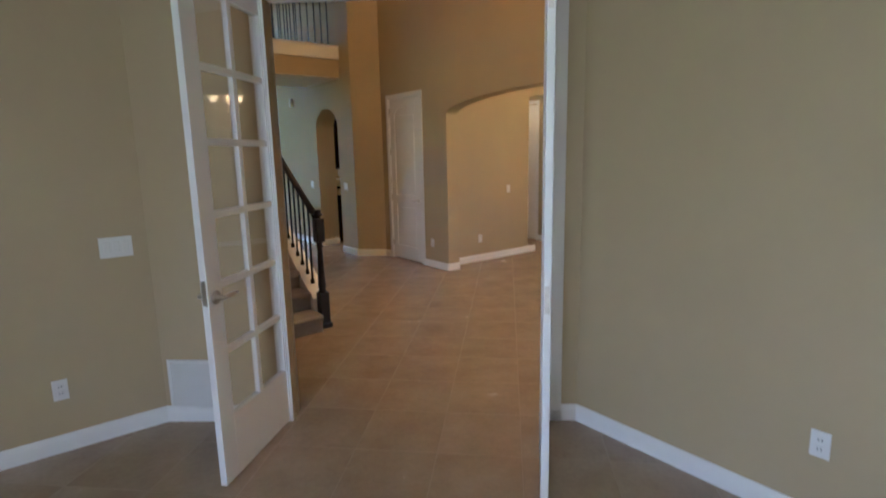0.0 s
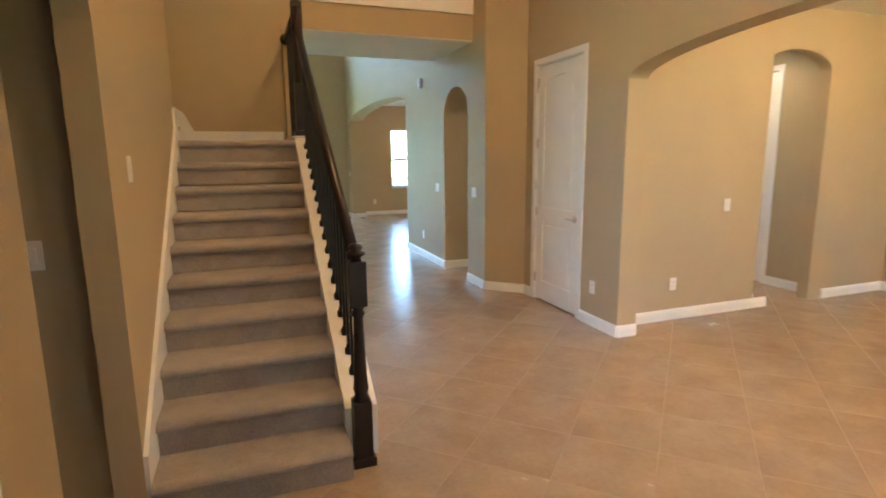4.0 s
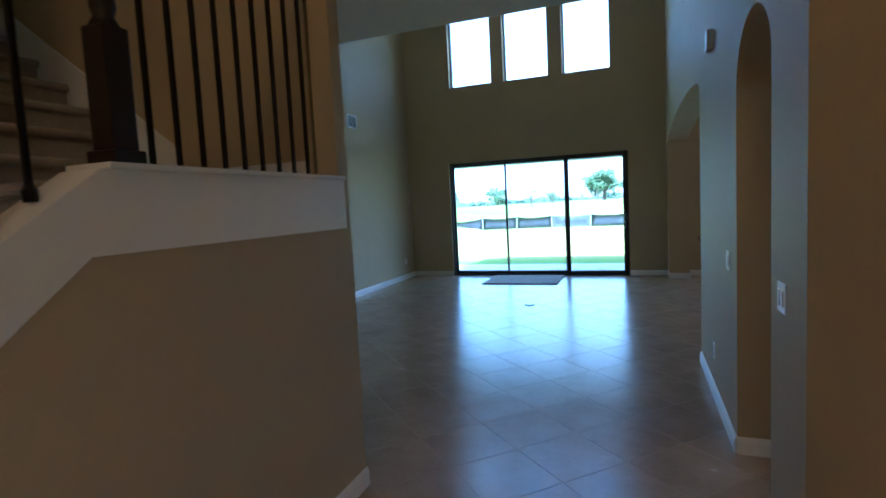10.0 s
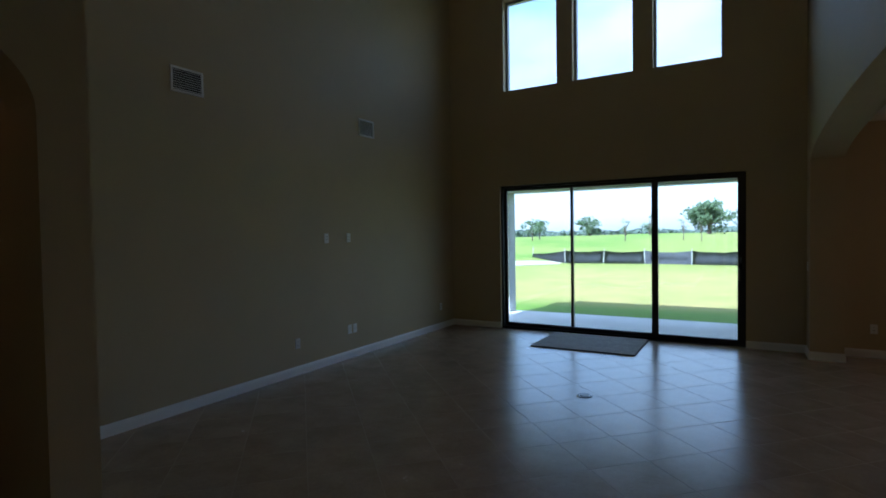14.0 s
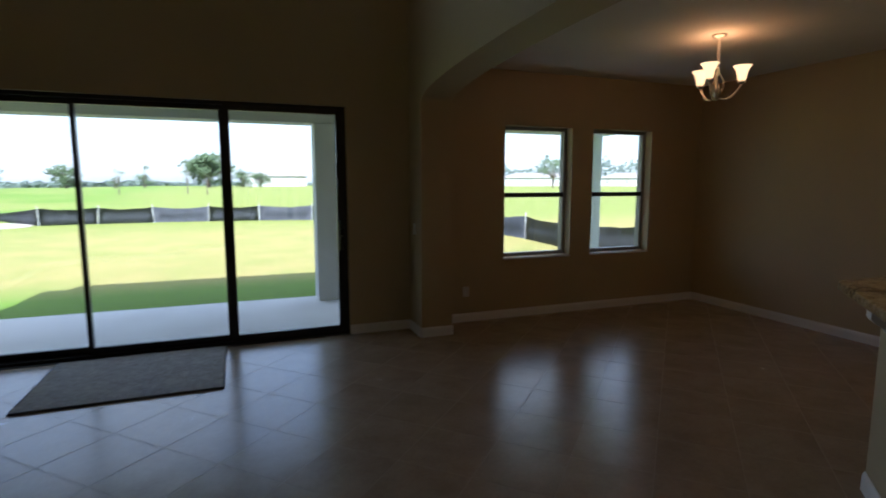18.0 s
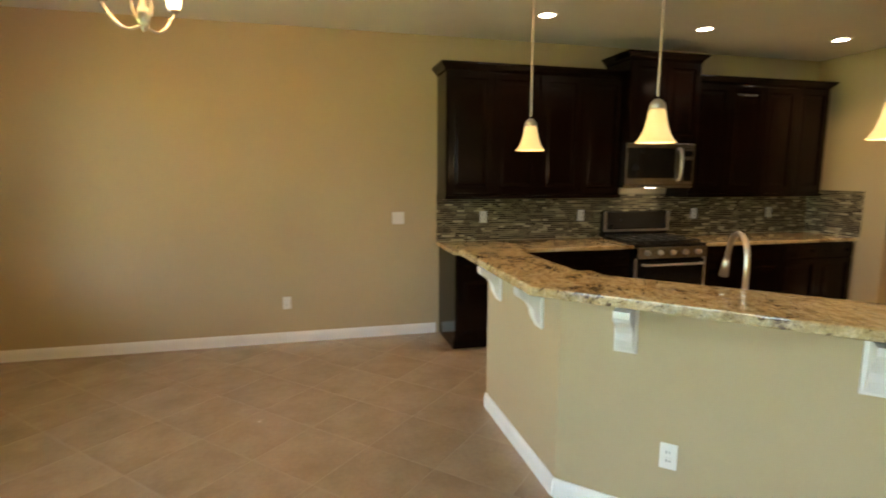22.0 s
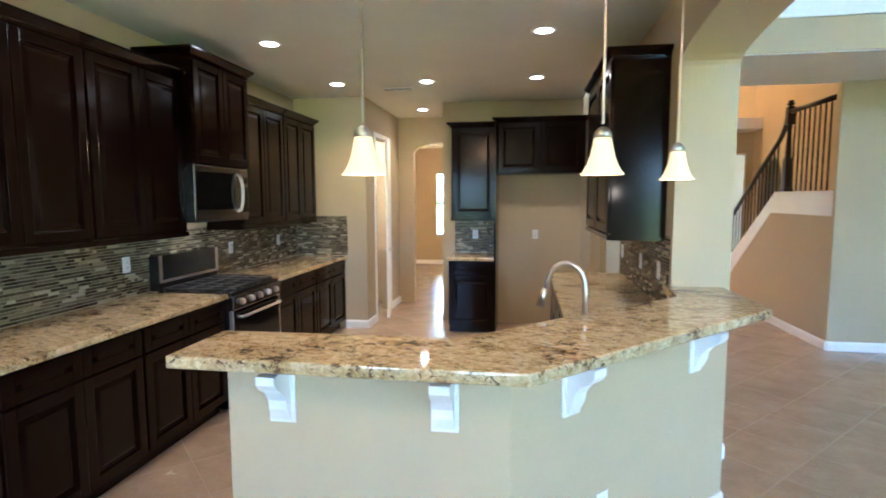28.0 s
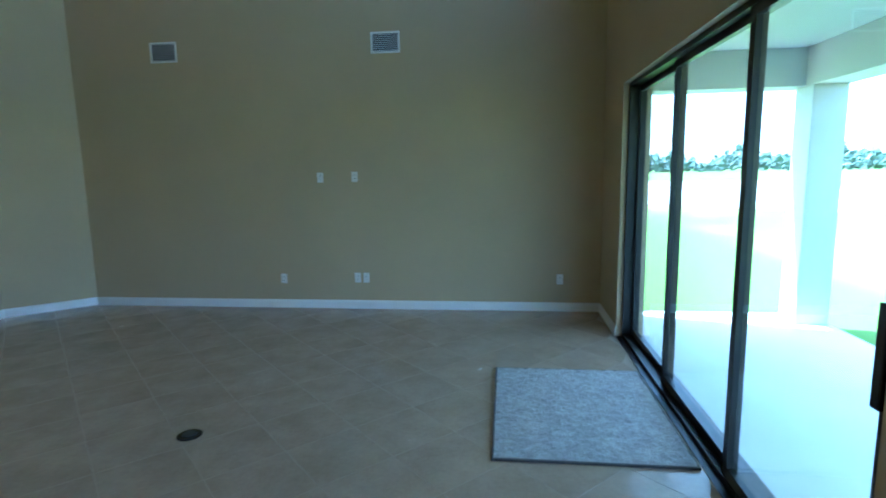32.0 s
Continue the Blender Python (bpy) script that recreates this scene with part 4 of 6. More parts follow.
# ---- kitchen ----
def panel_door(root, m, w, h):
    """A raised-panel cabinet door; local x to the right, z up, front towards -y."""
    def put(bm, nm, parent, material=M_cab):
        bmesh.ops.transform(bm, matrix=m, verts=bm.verts)
        return part(nm, bm, material, parent)
    s = min(0.06, w * 0.22)
    d = put(boxed(s - 0.004, w - s + 0.004, -0.008, 0, s - 0.004, h - s + 0.004), "cabinet_door", root)
    for x0, x1 in ((0, s), (w - s, w)):
        put(boxed(x0, x1, -0.022, 0, 0, h, 0.005), "stile", d)
    for z0, z1 in ((0, s), (h - s, h)):
        put(boxed(s, w - s, -0.022, 0, z0, z1, 0.005), "rail", d)
    if w > 0.2 and h > 0.13:
        # a field that slopes up to a flat centre
        bm = bmesh.new()
        e0, e1 = s + 0.012, s + 0.04
        foot = [bm.verts.new((x, -0.0078, z)) for x, z in ((e0, e0), (w - e0, e0), (w - e0, h - e0), (e0, h - e0))]
        crest = [bm.verts.new((x, -0.0185, z)) for x, z in ((e1, e1), (w - e1, e1), (w - e1, h - e1), (e1, h - e1))]
        bm.faces.new(foot[::-1])
        bm.faces.new(crest)
        for k in range(4):
            bm.faces.new([foot[k], foot[(k + 1) % 4], crest[(k + 1) % 4], crest[k]])
        put(bm, "raised_panel", d)
    return d


def cabinet(name, label, m, w, d, z0, z1, doors, drawers=0.0, crown=0.0, toe=False, group="", lightrail=False):
    """A cabinet of width w and depth d; local x to the right along the front, front at y = 0, body behind it. m places it on the plan."""
    c = m @ Vector((w / 2, d / 2, z0))
    root = thing(name, label, "cabinet", tuple(c), group)

    def put(bm, nm, material=M_cab, parent=root, lab=""):
        bmesh.ops.transform(bm, matrix=m, verts=bm.verts)
        return part(nm, bm, material, parent, lab)

    zb = z0 + (0.1 if toe else 0)
    put(boxed(0, w, 0.0, d, zb, z1, 0.002), "body")
    if toe:
        put(boxed(0.002, w - 0.002, 0.06, d, 0.0, zb), "toe_kick")
    top = z1 - 0.012
    bot = zb + 0.012
    if drawers:
        n = max(1, doors)
        for k in range(n):
            panel_door(root, m @ Matrix.Translation((0.008 + (w - 0.016) * k / n + 0.002, 0, top - drawers)), (w - 0.016) / n - 0.004, drawers - 0.004)
        top -= drawers + 0.012
    for k in range(doors):
        panel_door(root, m @ Matrix.Translation((0.008 + (w - 0.016) * k / doors + 0.002, 0, bot)), (w - 0.016) / doors - 0.004, top - bot)
    if crown:
        bm = bmesh.new()
        prof = [(0, 0), (-0.012, 0), (-0.018, 0.02), (-0.05, crown - 0.02), (-0.055, crown - 0.015), (-0.055, crown), (0, crown)]
        prism(bm, prof, lambda p: (0 + p[0], p[0], z1 + p[1]), lambda p: (w - p[0], p[0], z1 + p[1]))
        for sx, ux in ((0, 1), (w, -1)):
            prism(bm, prof, lambda p: (sx + p[0] * ux, p[0], z1 + p[1]), lambda p: (sx + p[0] * ux, d - 0.004, z1 + p[1]))
        box(bm, 0, w, 0, d, z1, z1 + crown - 0.01)
        put(bm, "crown_molding")
    if lightrail:
        bm = boxed(-0.008, w + 0.008, -0.022, 0.0, z0 - 0.035, z0, 0.005)
        box(bm, -0.008, 0.004, 0.0, d, z0 - 0.035, z0)
        box(bm, w - 0.004, w + 0.008, 0.0, d, z0 - 0.035, z0)
        put(bm, "light_rail")
    return root


def facing_west(y_hi, x):
    """Local x runs towards lower y; the front looks to -x."""
    return Matrix(((0, 1, 0, x), (-1, 0, 0, y_hi), (0, 0, 1, 0), (0, 0, 0, 1)))


def facing_north(x_hi, y):
    """The front looks to +y; local x runs towards lower x."""
    return Matrix(((-1, 0, 0, x_hi), (0, -1, 0, y), (0, 0, 1, 0), (0, 0, 0, 1)))


def facing_east(y_lo, x):
    """The front looks to +x; local x runs towards higher y."""
    return Matrix(((0, -1, 0, x), (1, 0, 0, y_lo), (0, 0, 1, 0), (0, 0, 0, 1)))


G = "espresso kitchen cabinets"
UD = 0.345
up_l = "dark espresso wall cabinet with raised panel doors and crown"
ba_l = "dark espresso base cabinet with raised panel doors"
for y, w, n in ((12.765, 0.895, 2), (11.87, 0.875, 2), (10.20, 0.86, 2), (9.34, 0.84, 2)):
    cabinet("wall_cabinet", up_l, facing_west(y, KX - UD), w, UD - 0.002, 1.39, 2.50, n, crown=0.07, group=G, lightrail=True)
cabinet("hood_cabinet", "taller dark espresso cabinet above the microwave", facing_west(10.99, KX - UD - 0.09), 0.785, UD + 0.088, 1.90, 2.67, 2, crown=0.07, group=G)
for y, w, n in ((12.745, 0.87, 2), (11.875, 0.87, 2), (10.20, 0.96, 2), (9.24, 0.95, 2)):
    cabinet("base_cabinet", ba_l, facing_west(y, KX - 0.62), w, 0.618, 0, 0.885, n, 0.15, toe=True, group=G)

# worktops
def counter(name, pts, z0, z1, label):
    return tagged(part(name, slab(pts, z0, z1, 0.008), M_granite, None, label), "", "countertop")


counter("countertop", [(KX - 0.003, 12.775), (KX - 0.003, 11.0), (7.79, 11.0), (7.79, 12.775)], 0.886, 0.922, "speckled tan granite worktop on the espresso base cabinets")
counter("countertop", [(KX - 0.003, 10.20), (KX - 0.003, 8.285), (7.79, 8.285), (7.79, 10.20)], 0.886, 0.922, "speckled tan granite worktop on the espresso base cabinets")

# back wall: small cabinets, refrigerator bay
cabinet("wall_cabinet", up_l, facing_north(6.50, 8.06), 0.55, 0.338, 1.39, 2.50, 1, crown=0.06, group=G, lightrail=True)
cabinet("base_cabinet", ba_l, facing_north(6.50, 8.34), 0.55, 0.618, 0, 0.885, 1, 0.15, toe=True, group=G)
counter("countertop", [(6.52, 7.724), (5.955, 7.724), (5.955, 8.38), (6.52, 8.38)], 0.886, 0.922, "small granite worktop beside the refrigerator bay")
cabinet("fridge_cabinet", "dark espresso cabinet over the empty refrigerator bay", facing_north(5.94, 8.10), 1.05, 0.378, 1.93, 2.54, 2, crown=0.06, group=G)
tagged(part("fridge_side_panel", boxed(5.93, 5.953, 7.724, 8.36, 0, 2.54, 0.002), M_cab, None, "dark espresso side panel of the refrigerator bay"), "", "panel")

# west wall of the kitchen
cabinet("wall_cabinet", up_l, facing_east(9.86, 4.70 + UD), 0.60, UD - 0.002, 1.39, 2.50, 1, crown=0.07, group=G, lightrail=True)
cabinet("wall_cabinet", up_l, facing_east(10.46, 4.70 + UD), 0.60, UD - 0.002, 1.39, 2.50, 1, crown=0.07, group=G, lightrail=True)
cabinet("base_cabinet", ba_l, facing_east(9.50, 4.70 + 0.62), 0.80, 0.618, 0, 0.885, 2, 0.15, toe=True, group=G)
cabinet("base_cabinet", ba_l, facing_east(10.30, 4.70 + 0.62), 0.80, 0.618, 0, 0.885, 2, 0.15, toe=True, group=G)

# raised bar: knee wall, granite top, lower worktop with the sink
KA, KB, KC, KD = (6.70, 12.83), (5.64, 12.83), (4.57, 11.80), (4.57, 11.22)
knee = [KA, KB, KC, KD, (4.70, 11.22), (4.70, 11.765), (5.69, 12.72), (6.70, 12.72)]
structure("knee_wall", slab(knee, 0, 1.03), M_wall, "tan painted knee wall under the raised bar", "wall")
for a, b in ((KB, KA), (KC, KB), (KD, KC)):
    skirting(*a, *b)
counter("bar_top", [(6.83, 12.63), (6.83, 13.0), (5.575, 13.015), (4.40, 11.88), (4.40, 11.226), (4.75, 11.226), (4.75, 11.59), (5.82, 12.63)], 1.045, 1.09, "raised granite bar top with rounded edge on white corbels")
structure("bar_trim", slab([(6.74, 12.67), (6.74, 12.855), (5.63, 12.855), (4.545, 11.81), (4.545, 11.23), (4.72, 11.23), (4.72, 11.72), (5.70, 12.67)], 1.018, 1.045), M_trim, "white trim under the bar top", "trim")
lowc = [(6.70, 12.718), (5.688, 12.718), (4.703, 11.767), (4.703, 9.48), (5.36, 9.48), (5.36, 11.45), (5.99, 12.08), (6.70, 12.08)]
SX, SY, SW, SD = 5.565, 12.01, 0.38, 0.20      # sink cut-out, turned with the bar
sm = Matrix.Translation((SX, SY, 0)) @ Matrix.Rotation(radians(45), 4, 'Z')
hole = [tuple((sm @ Vector((u, v, 0)))[:2]) for u, v in ((SW, -SD), (SW, SD), (-SW, SD), (-SW, -SD))]
# one outline runs in to the cut-out, round it and back out again
ring_ = lowc[:7] + [hole[0], hole[3], hole[2], hole[1], hole[0]] + lowc[6:]
tagged(part("countertop", slab(ring_, 0.886, 0.922), M_granite, None, "granite worktop with the sink behind the raised bar"), "", "countertop")
sinkcab = thing("sink_cabinet", "dark espresso corner sink base behind the bar", "cabinet", (5.5, 12.1, 0), G)
part("body", slab([(6.68, 12.71), (5.686, 12.71), (4.71, 11.76), (4.71, 11.12), (5.31, 11.12), (5.31, 11.48), (5.96, 12.12), (6.68, 12.12)], 0.10, 0.66), M_cab, sinkcab)
part("apron", slab([(5.29, 11.12), (5.31, 11.12), (5.31, 11.48), (5.96, 12.12), (6.68, 12.12), (6.68, 12.14), (5.95, 12.14), (5.29, 11.49)], 0.66, 0.885), M_cab, sinkcab)


def corbel(at, yaw):
    root = thing("corbel", "white painted scrolled corbel under the bar top", "corbel", at, "bar corbels")
    m = Matrix.Translation(at) @ Matrix.Rotation(radians(yaw), 4, 'Z')
    prof = [(0, 0), (-0.015, 0), (-0.03, 0.02), (-0.045, 0.05), (-0.05, 0.085), (-0.075, 0.12), (-0.12, 0.15), (-0.135, 0.17), (-0.135, 0.20), (0, 0.20)]
    bm = bmesh.new()
    prism(bm, prof, lambda p: m @ Vector((-0.035, p[0], p[1])), lambda p: m @ Vector((0.035, p[0], p[1])))
    part("bracket", bm, M_trim, root)
    bm = boxed(-0.05, 0.05, -0.012, 0, -0.012, 0.20, 0.003)
    bmesh.ops.transform(bm, matrix=m, verts=bm.verts)
    part("back_plate", bm, M_trim, root)


for at, yaw in (((6.48, 12.83, 0.818), 180), ((5.87, 12.83, 0.818), 180), ((5.42, 12.618, 0.818), 226), ((4.79, 12.012, 0.818), 226), ((4.57, 11.44, 0.818), 270)):
    corbel(at, yaw)

# sink and faucet
sink = thing("sink", "stainless steel undermount sink in the granite", "sink", (SX, SY, 0.69))
bm = boxed(-SW - 0.012, SW + 0.012, -SD - 0.012, SD + 0.012, 0.684, 0.69)
for x0, x1, y0, y1 in ((-SW - 0.012, -SW - 0.002, -SD - 0.012, SD + 0.012), (SW + 0.002, SW + 0.012, -SD - 0.012, SD + 0.012), (-SW - 0.002, SW + 0.002, -SD - 0.012, -SD - 0.002), (-SW - 0.002, SW + 0.002, SD + 0.002, SD + 0.012)):
    box(bm, x0, x1, y0, y1, 0.69, 0.885)
bmesh.ops.transform(bm, matrix=sm, verts=bm.verts)
part("basin", bm, M_steel, sink)
part("drain", lathe(bmesh.new(), [(0.045, 0.69), (0.045, 0.693), (0.03, 0.692), (0.001, 0.691)], (SX, SY, 0), 18), M_nickel, sink)
fau = thing("faucet", "brushed nickel gooseneck kitchen faucet", "faucet", (5.312, 12.108, 0.923))
fx, fy = 5.312, 12.108
dx, dy = 0.95, -0.31
arcp = [(fx, fy, 0.923), (fx, fy, 1.19)]
for k in range(1, 10):
    a = math.pi * k / 9 * 0.92
    r = 0.092
    arcp.append((fx + dx * r * (1 - math.cos(a)), fy + dy * r * (1 - math.cos(a)), 1.21 + r * 1.25 * math.sin(a)))
ex, ey, ez = arcp[-1]
arcp.append((ex + dx * 0.012, ey + dy * 0.012, ez - 0.05))
part("spout", tube(bmesh.new(), arcp, 0.0125, 12), M_nickel, fau, "", True)
part("spray_head", tube(bmesh.new(), [(ex + dx * 0.012, ey + dy * 0.012, ez - 0.04), (ex + dx * 0.022, ey + dy * 0.022, ez - 0.08), (ex + dx * 0.034, ey + dy * 0.034, ez - 0.13)], [0.014, 0.017, 0.021], 12), M_nickel, fau, "", True)
part("base", lathe(bmesh.new(), [(0.03, 0), (0.03, 0.01), (0.02, 0.03), (0.016, 0.07), (0.013, 0.08)], (fx, fy, 0.923), 16), M_nickel, fau, "", True)
part("lever", tube(bmesh.new(), [(fx, fy, 0.99), (fx - 0.03, fy - 0.03, 1.0), (fx - 0.07, fy - 0.07, 1.03)], [0.009, 0.008, 0.006], 8), M_nickel, fau, "", True)

# range
rg = thing("gas_range", "stainless and black gas range with backguard", "stove", (8.1, 10.64, 0))
ry0, ry1, rf = 10.21, 10.99, 7.775
part("body", boxed(rf + 0.03, KX - 0.01, ry0, ry1, 0.02, 0.905, 0.004), M_black, rg)
part("cooktop", boxed(rf + 0.0, KX - 0.08, ry0, ry1, 0.905, 0.925, 0.006), M_black, rg, "black enamel cooktop")
part("control_panel", boxed(rf - 0.02, rf + 0.04, ry0, ry1, 0.79, 0.905, 0.008), M_steel, rg, "stainless control panel")
for k in range(5):
    y = ry0 + 0.11 + k * (ry1 - ry0 - 0.22) / 4
    bm = lathe(bmesh.new(), [(0.001, 0), (0.026, 0), (0.024, 0.022), (0.018, 0.03), (0.001, 0.031)], (0, 0, 0), 16)
    bmesh.ops.transform(bm, matrix=Matrix.Translation((rf - 0.02, y, 0.848)) @ Matrix.Rotation(radians(-90), 4, 'Y'), verts=bm.verts)
    part("knob", bm, M_nickel, rg, "", True)
od = part("oven_door", boxed(rf - 0.012, rf + 0.03, ry0 + 0.023, ry1 - 0.023, 0.22, 0.775, 0.006), M_darkglass, rg, "black oven door")
part("oven_window", boxed(rf - 0.016, rf - 0.01, ry0 + 0.07, ry1 - 0.07, 0.27, 0.69, 0.002), M_darkglass, od, "black oven glass")
hb = tube(bmesh.new(), [(rf - 0.012, ry0 + 0.07, 0.735), (rf - 0.05, ry0 + 0.075, 0.735), (rf - 0.055, ry0 + 0.12, 0.735), (rf - 0.055, ry1 - 0.12, 0.735), (rf - 0.05, ry1 - 0.075, 0.735), (rf - 0.012, ry1 - 0.07, 0.735)], 0.011, 10)
part("oven_handle", hb, M_nickel, od, "", True)
for y0, y1 in ((ry0, ry0 + 0.02), (ry1 - 0.02, ry1)):
    part("side_trim", boxed(rf - 0.006, rf + 0.02, y0, y1, 0.06, 0.785, 0.003), M_nickel, rg, "bright steel side trim")
part("drawer", boxed(rf - 0.008, rf + 0.03, ry0 + 0.023, ry1 - 0.023, 0.06, 0.205, 0.006), M_steel, rg)
bg = part("backguard", boxed(KX - 0.10, KX - 0.012, ry0, ry1, 0.925, 1.20, 0.01), M_black, rg, "black backguard with steel trim")
part("backguard_trim", (lambda b: (box(b, KX - 0.106, KX - 0.098, ry0, ry0 + 0.03, 0.99, 1.20), box(b, KX - 0.106, KX - 0.098, ry1 - 0.03, ry1, 0.99, 1.20), box(b, KX - 0.106, KX - 0.098, ry0 + 0.03, ry1 - 0.03, 0.99, 1.01))[0])(bmesh.new()), M_nickel, bg)
for k in range(3):
    y0 = ry0 + 0.03 + k * 0.255
    bm = bmesh.new()
    for yy in (y0, y0 + 0.12, y0 + 0.235):
        box(bm, rf + 0.05, KX - 0.13, yy, yy + 0.012, 0.945, 0.957)
    for xx in (rf + 0.05, rf + 0.2, rf + 0.35, KX - 0.142):
        box(bm, xx, xx + 0.012, y0, y0 + 0.247, 0.945, 0.957)
    for xx in (rf + 0.05, KX - 0.142):
        for yy in (y0, y0 + 0.235):
            box(bm, xx, xx + 0.012, yy, yy + 0.012, 0.924, 0.945)
    part("grate", bm, M_blackmatte, rg, "black cast iron grate")

# microwave
mw = thing("microwave", "stainless over-the-range microwave with dark window", "microwave", (8.25, 10.64, 1.46))
mx = 8.04
part("body", boxed(mx + 0.02, KX - 0.004, 10.207, 10.983, 1.455, 1.895, 0.004), M_black, mw)
mdoor = part("door", boxed(mx - 0.006, mx + 0.022, 10.345, 10.983, 1.482, 1.893, 0.007), M_steel, mw, "stainless door")
part("window", boxed(mx - 0.009, mx - 0.004, 10.425, 10.962, 1.55, 1.845, 0.002), M_darkglass, mdoor, "black glass window")
mpan = part("control_panel", boxed(mx - 0.006, mx + 0.022, 10.207, 10.341, 1.482, 1.893, 0.007), M_steel, mw, "stainless control panel")
part("keypad", boxed(mx - 0.009, mx - 0.004, 10.225, 10.322, 1.52, 1.73, 0.002), M_darkglass, mpan, "black keypad")
part("display", boxed(mx - 0.009, mx - 0.004, 10.225, 10.322, 1.765, 1.82, 0.002), M_darkglass, mpan, "dark display")
vg = part("vent", boxed(mx + 0.003, mx + 0.022, 10.207, 10.983, 1.455, 1.479), M_steel, mw)
for k in range(6):
    part("slot", boxed(mx + 0.001, mx + 0.004, 10.24 + k * 0.12, 10.34 + k * 0.12, 1.463, 1.469), M_dark, vg)
hy = 10.385
part("handle", tube(bmesh.new(), [(mx - 0.004, hy, 1.53), (mx - 0.034, hy, 1.545), (mx - 0.052, hy, 1.61), (mx - 0.056, hy, 1.685), (mx - 0.052, hy, 1.76), (mx - 0.034, hy, 1.83), (mx - 0.004, hy, 1.845)], 0.014, 10), M_nickel, mdoor, "bowed steel handle", True)

part("task_light", boxed(8.18, 8.26, 10.54, 10.64, 1.449, 1.4555, 0.001), M_can, mw, "lit task light under the microwave")
spot("microwave_lamp", (8.22, 10.59, 1.44), 0.35, (1.0, 0.72, 0.32), 120)

# mosaic backsplash
def mosaic_material():
    m_, nt, b = mat("glass_mosaic")
    geo = nt.nodes.new("ShaderNodeNewGeometry")
    c = ramp(nt, geo.outputs["Random Per Island"], [(0.0, (0.03, 0.023, 0.013)), (0.28, (0.065, 0.05, 0.03)), (0.45, (0.11, 0.09, 0.05)), (0.60, (0.21, 0.175, 0.095)), (0.72, (0.06, 0.048, 0.03)), (0.85, (0.26, 0.215, 0.12)), (0.95, (0.48, 0.41, 0.26))])
    nt.links.new(c, b.inputs["Base Color"])
    b.inputs["Roughness"].default_value = 0.22
    b.inputs["Specular IOR Level"].default_value = 0.3
    return m_


M_mosaic = mosaic_material()
M_mosaic_bed = varied("mosaic_grout", (0.34, 0.285, 0.185), 0.2, 0.8, 30)


def mosaic(name, o, d, n, length, z0, z1):
    """Thin glass strips in random lengths on a wall: o the start, d along it, n out of it."""
    rnd = random.Random(name)
    o, d, n = Vector(o), Vector(d), Vector(n)
    verts, faces = [], []
    rows = int((z1 - z0) / 0.0205)
    for r in range(rows):
        z, u = z0 + r * 0.0205, -rnd.random() * 0.05
        while u < length:
            w = rnd.choice((0.03, 0.05, 0.075, 0.105))
            a, b = max(0, u), min(length, u + w - 0.003)
            u += w
            if b - a < 0.006:
                continue
            t = 0.006 + rnd.random() * 0.0015
            i = len(verts)
            for p_ in (o + d * a, o + d * b):
                for zz in (z + 0.0022, z + 0.0182):
                    for tt in (0.0, t):
                        q_ = p_ + n * tt
                        verts.append((q_.x, q_.y, zz))
            for f in ((1, 5, 7, 3), (0, 1, 3, 2), (4, 6, 7, 5), (0, 4, 5, 1), (2, 3, 7, 6)):
                faces.append([i + k for k in f])
    i = len(verts)
    for p_ in (o, o + d * length):
        for zz in (z0, z1):
            q_ = p_ + n * 0.0025
            verts.append((q_.x, q_.y, zz))
    bed = [i, i + 2, i + 3, i + 1]
    me = bpy.data.meshes.new(name)
    me.from_pydata(verts, [], faces + [bed])
    me.materials.append(M_mosaic)
    me.materials.append(M_mosaic_bed)
    me.polygons[len(faces)].material_index = 1
    ob = new(name, me)
    return tagged(ob, "glossy mosaic backsplash of thin grey and brown glass strips", "backsplash", "", "stuff")


mosaic("backsplash", (KX - 0.001, 12.77, 0), (0, -1, 0), (-1, 0, 0), 12.77 - 8.28, 0.925, 1.39)
mosaic("backsplash_pantry", (KX - 0.01, 8.271, 0), (-1, 0, 0), (0, 1, 0), 0.66, 0.925, 1.42)
mosaic("backsplash_south", (6.50, 7.721, 0), (-1, 0, 0), (0, 1, 0), 0.54, 0.925, 1.39)
mosaic("backsplash_west", (4.701, 9.50, 0), (0, 1, 0), (1, 0, 0), 1.68, 0.925, 1.39)

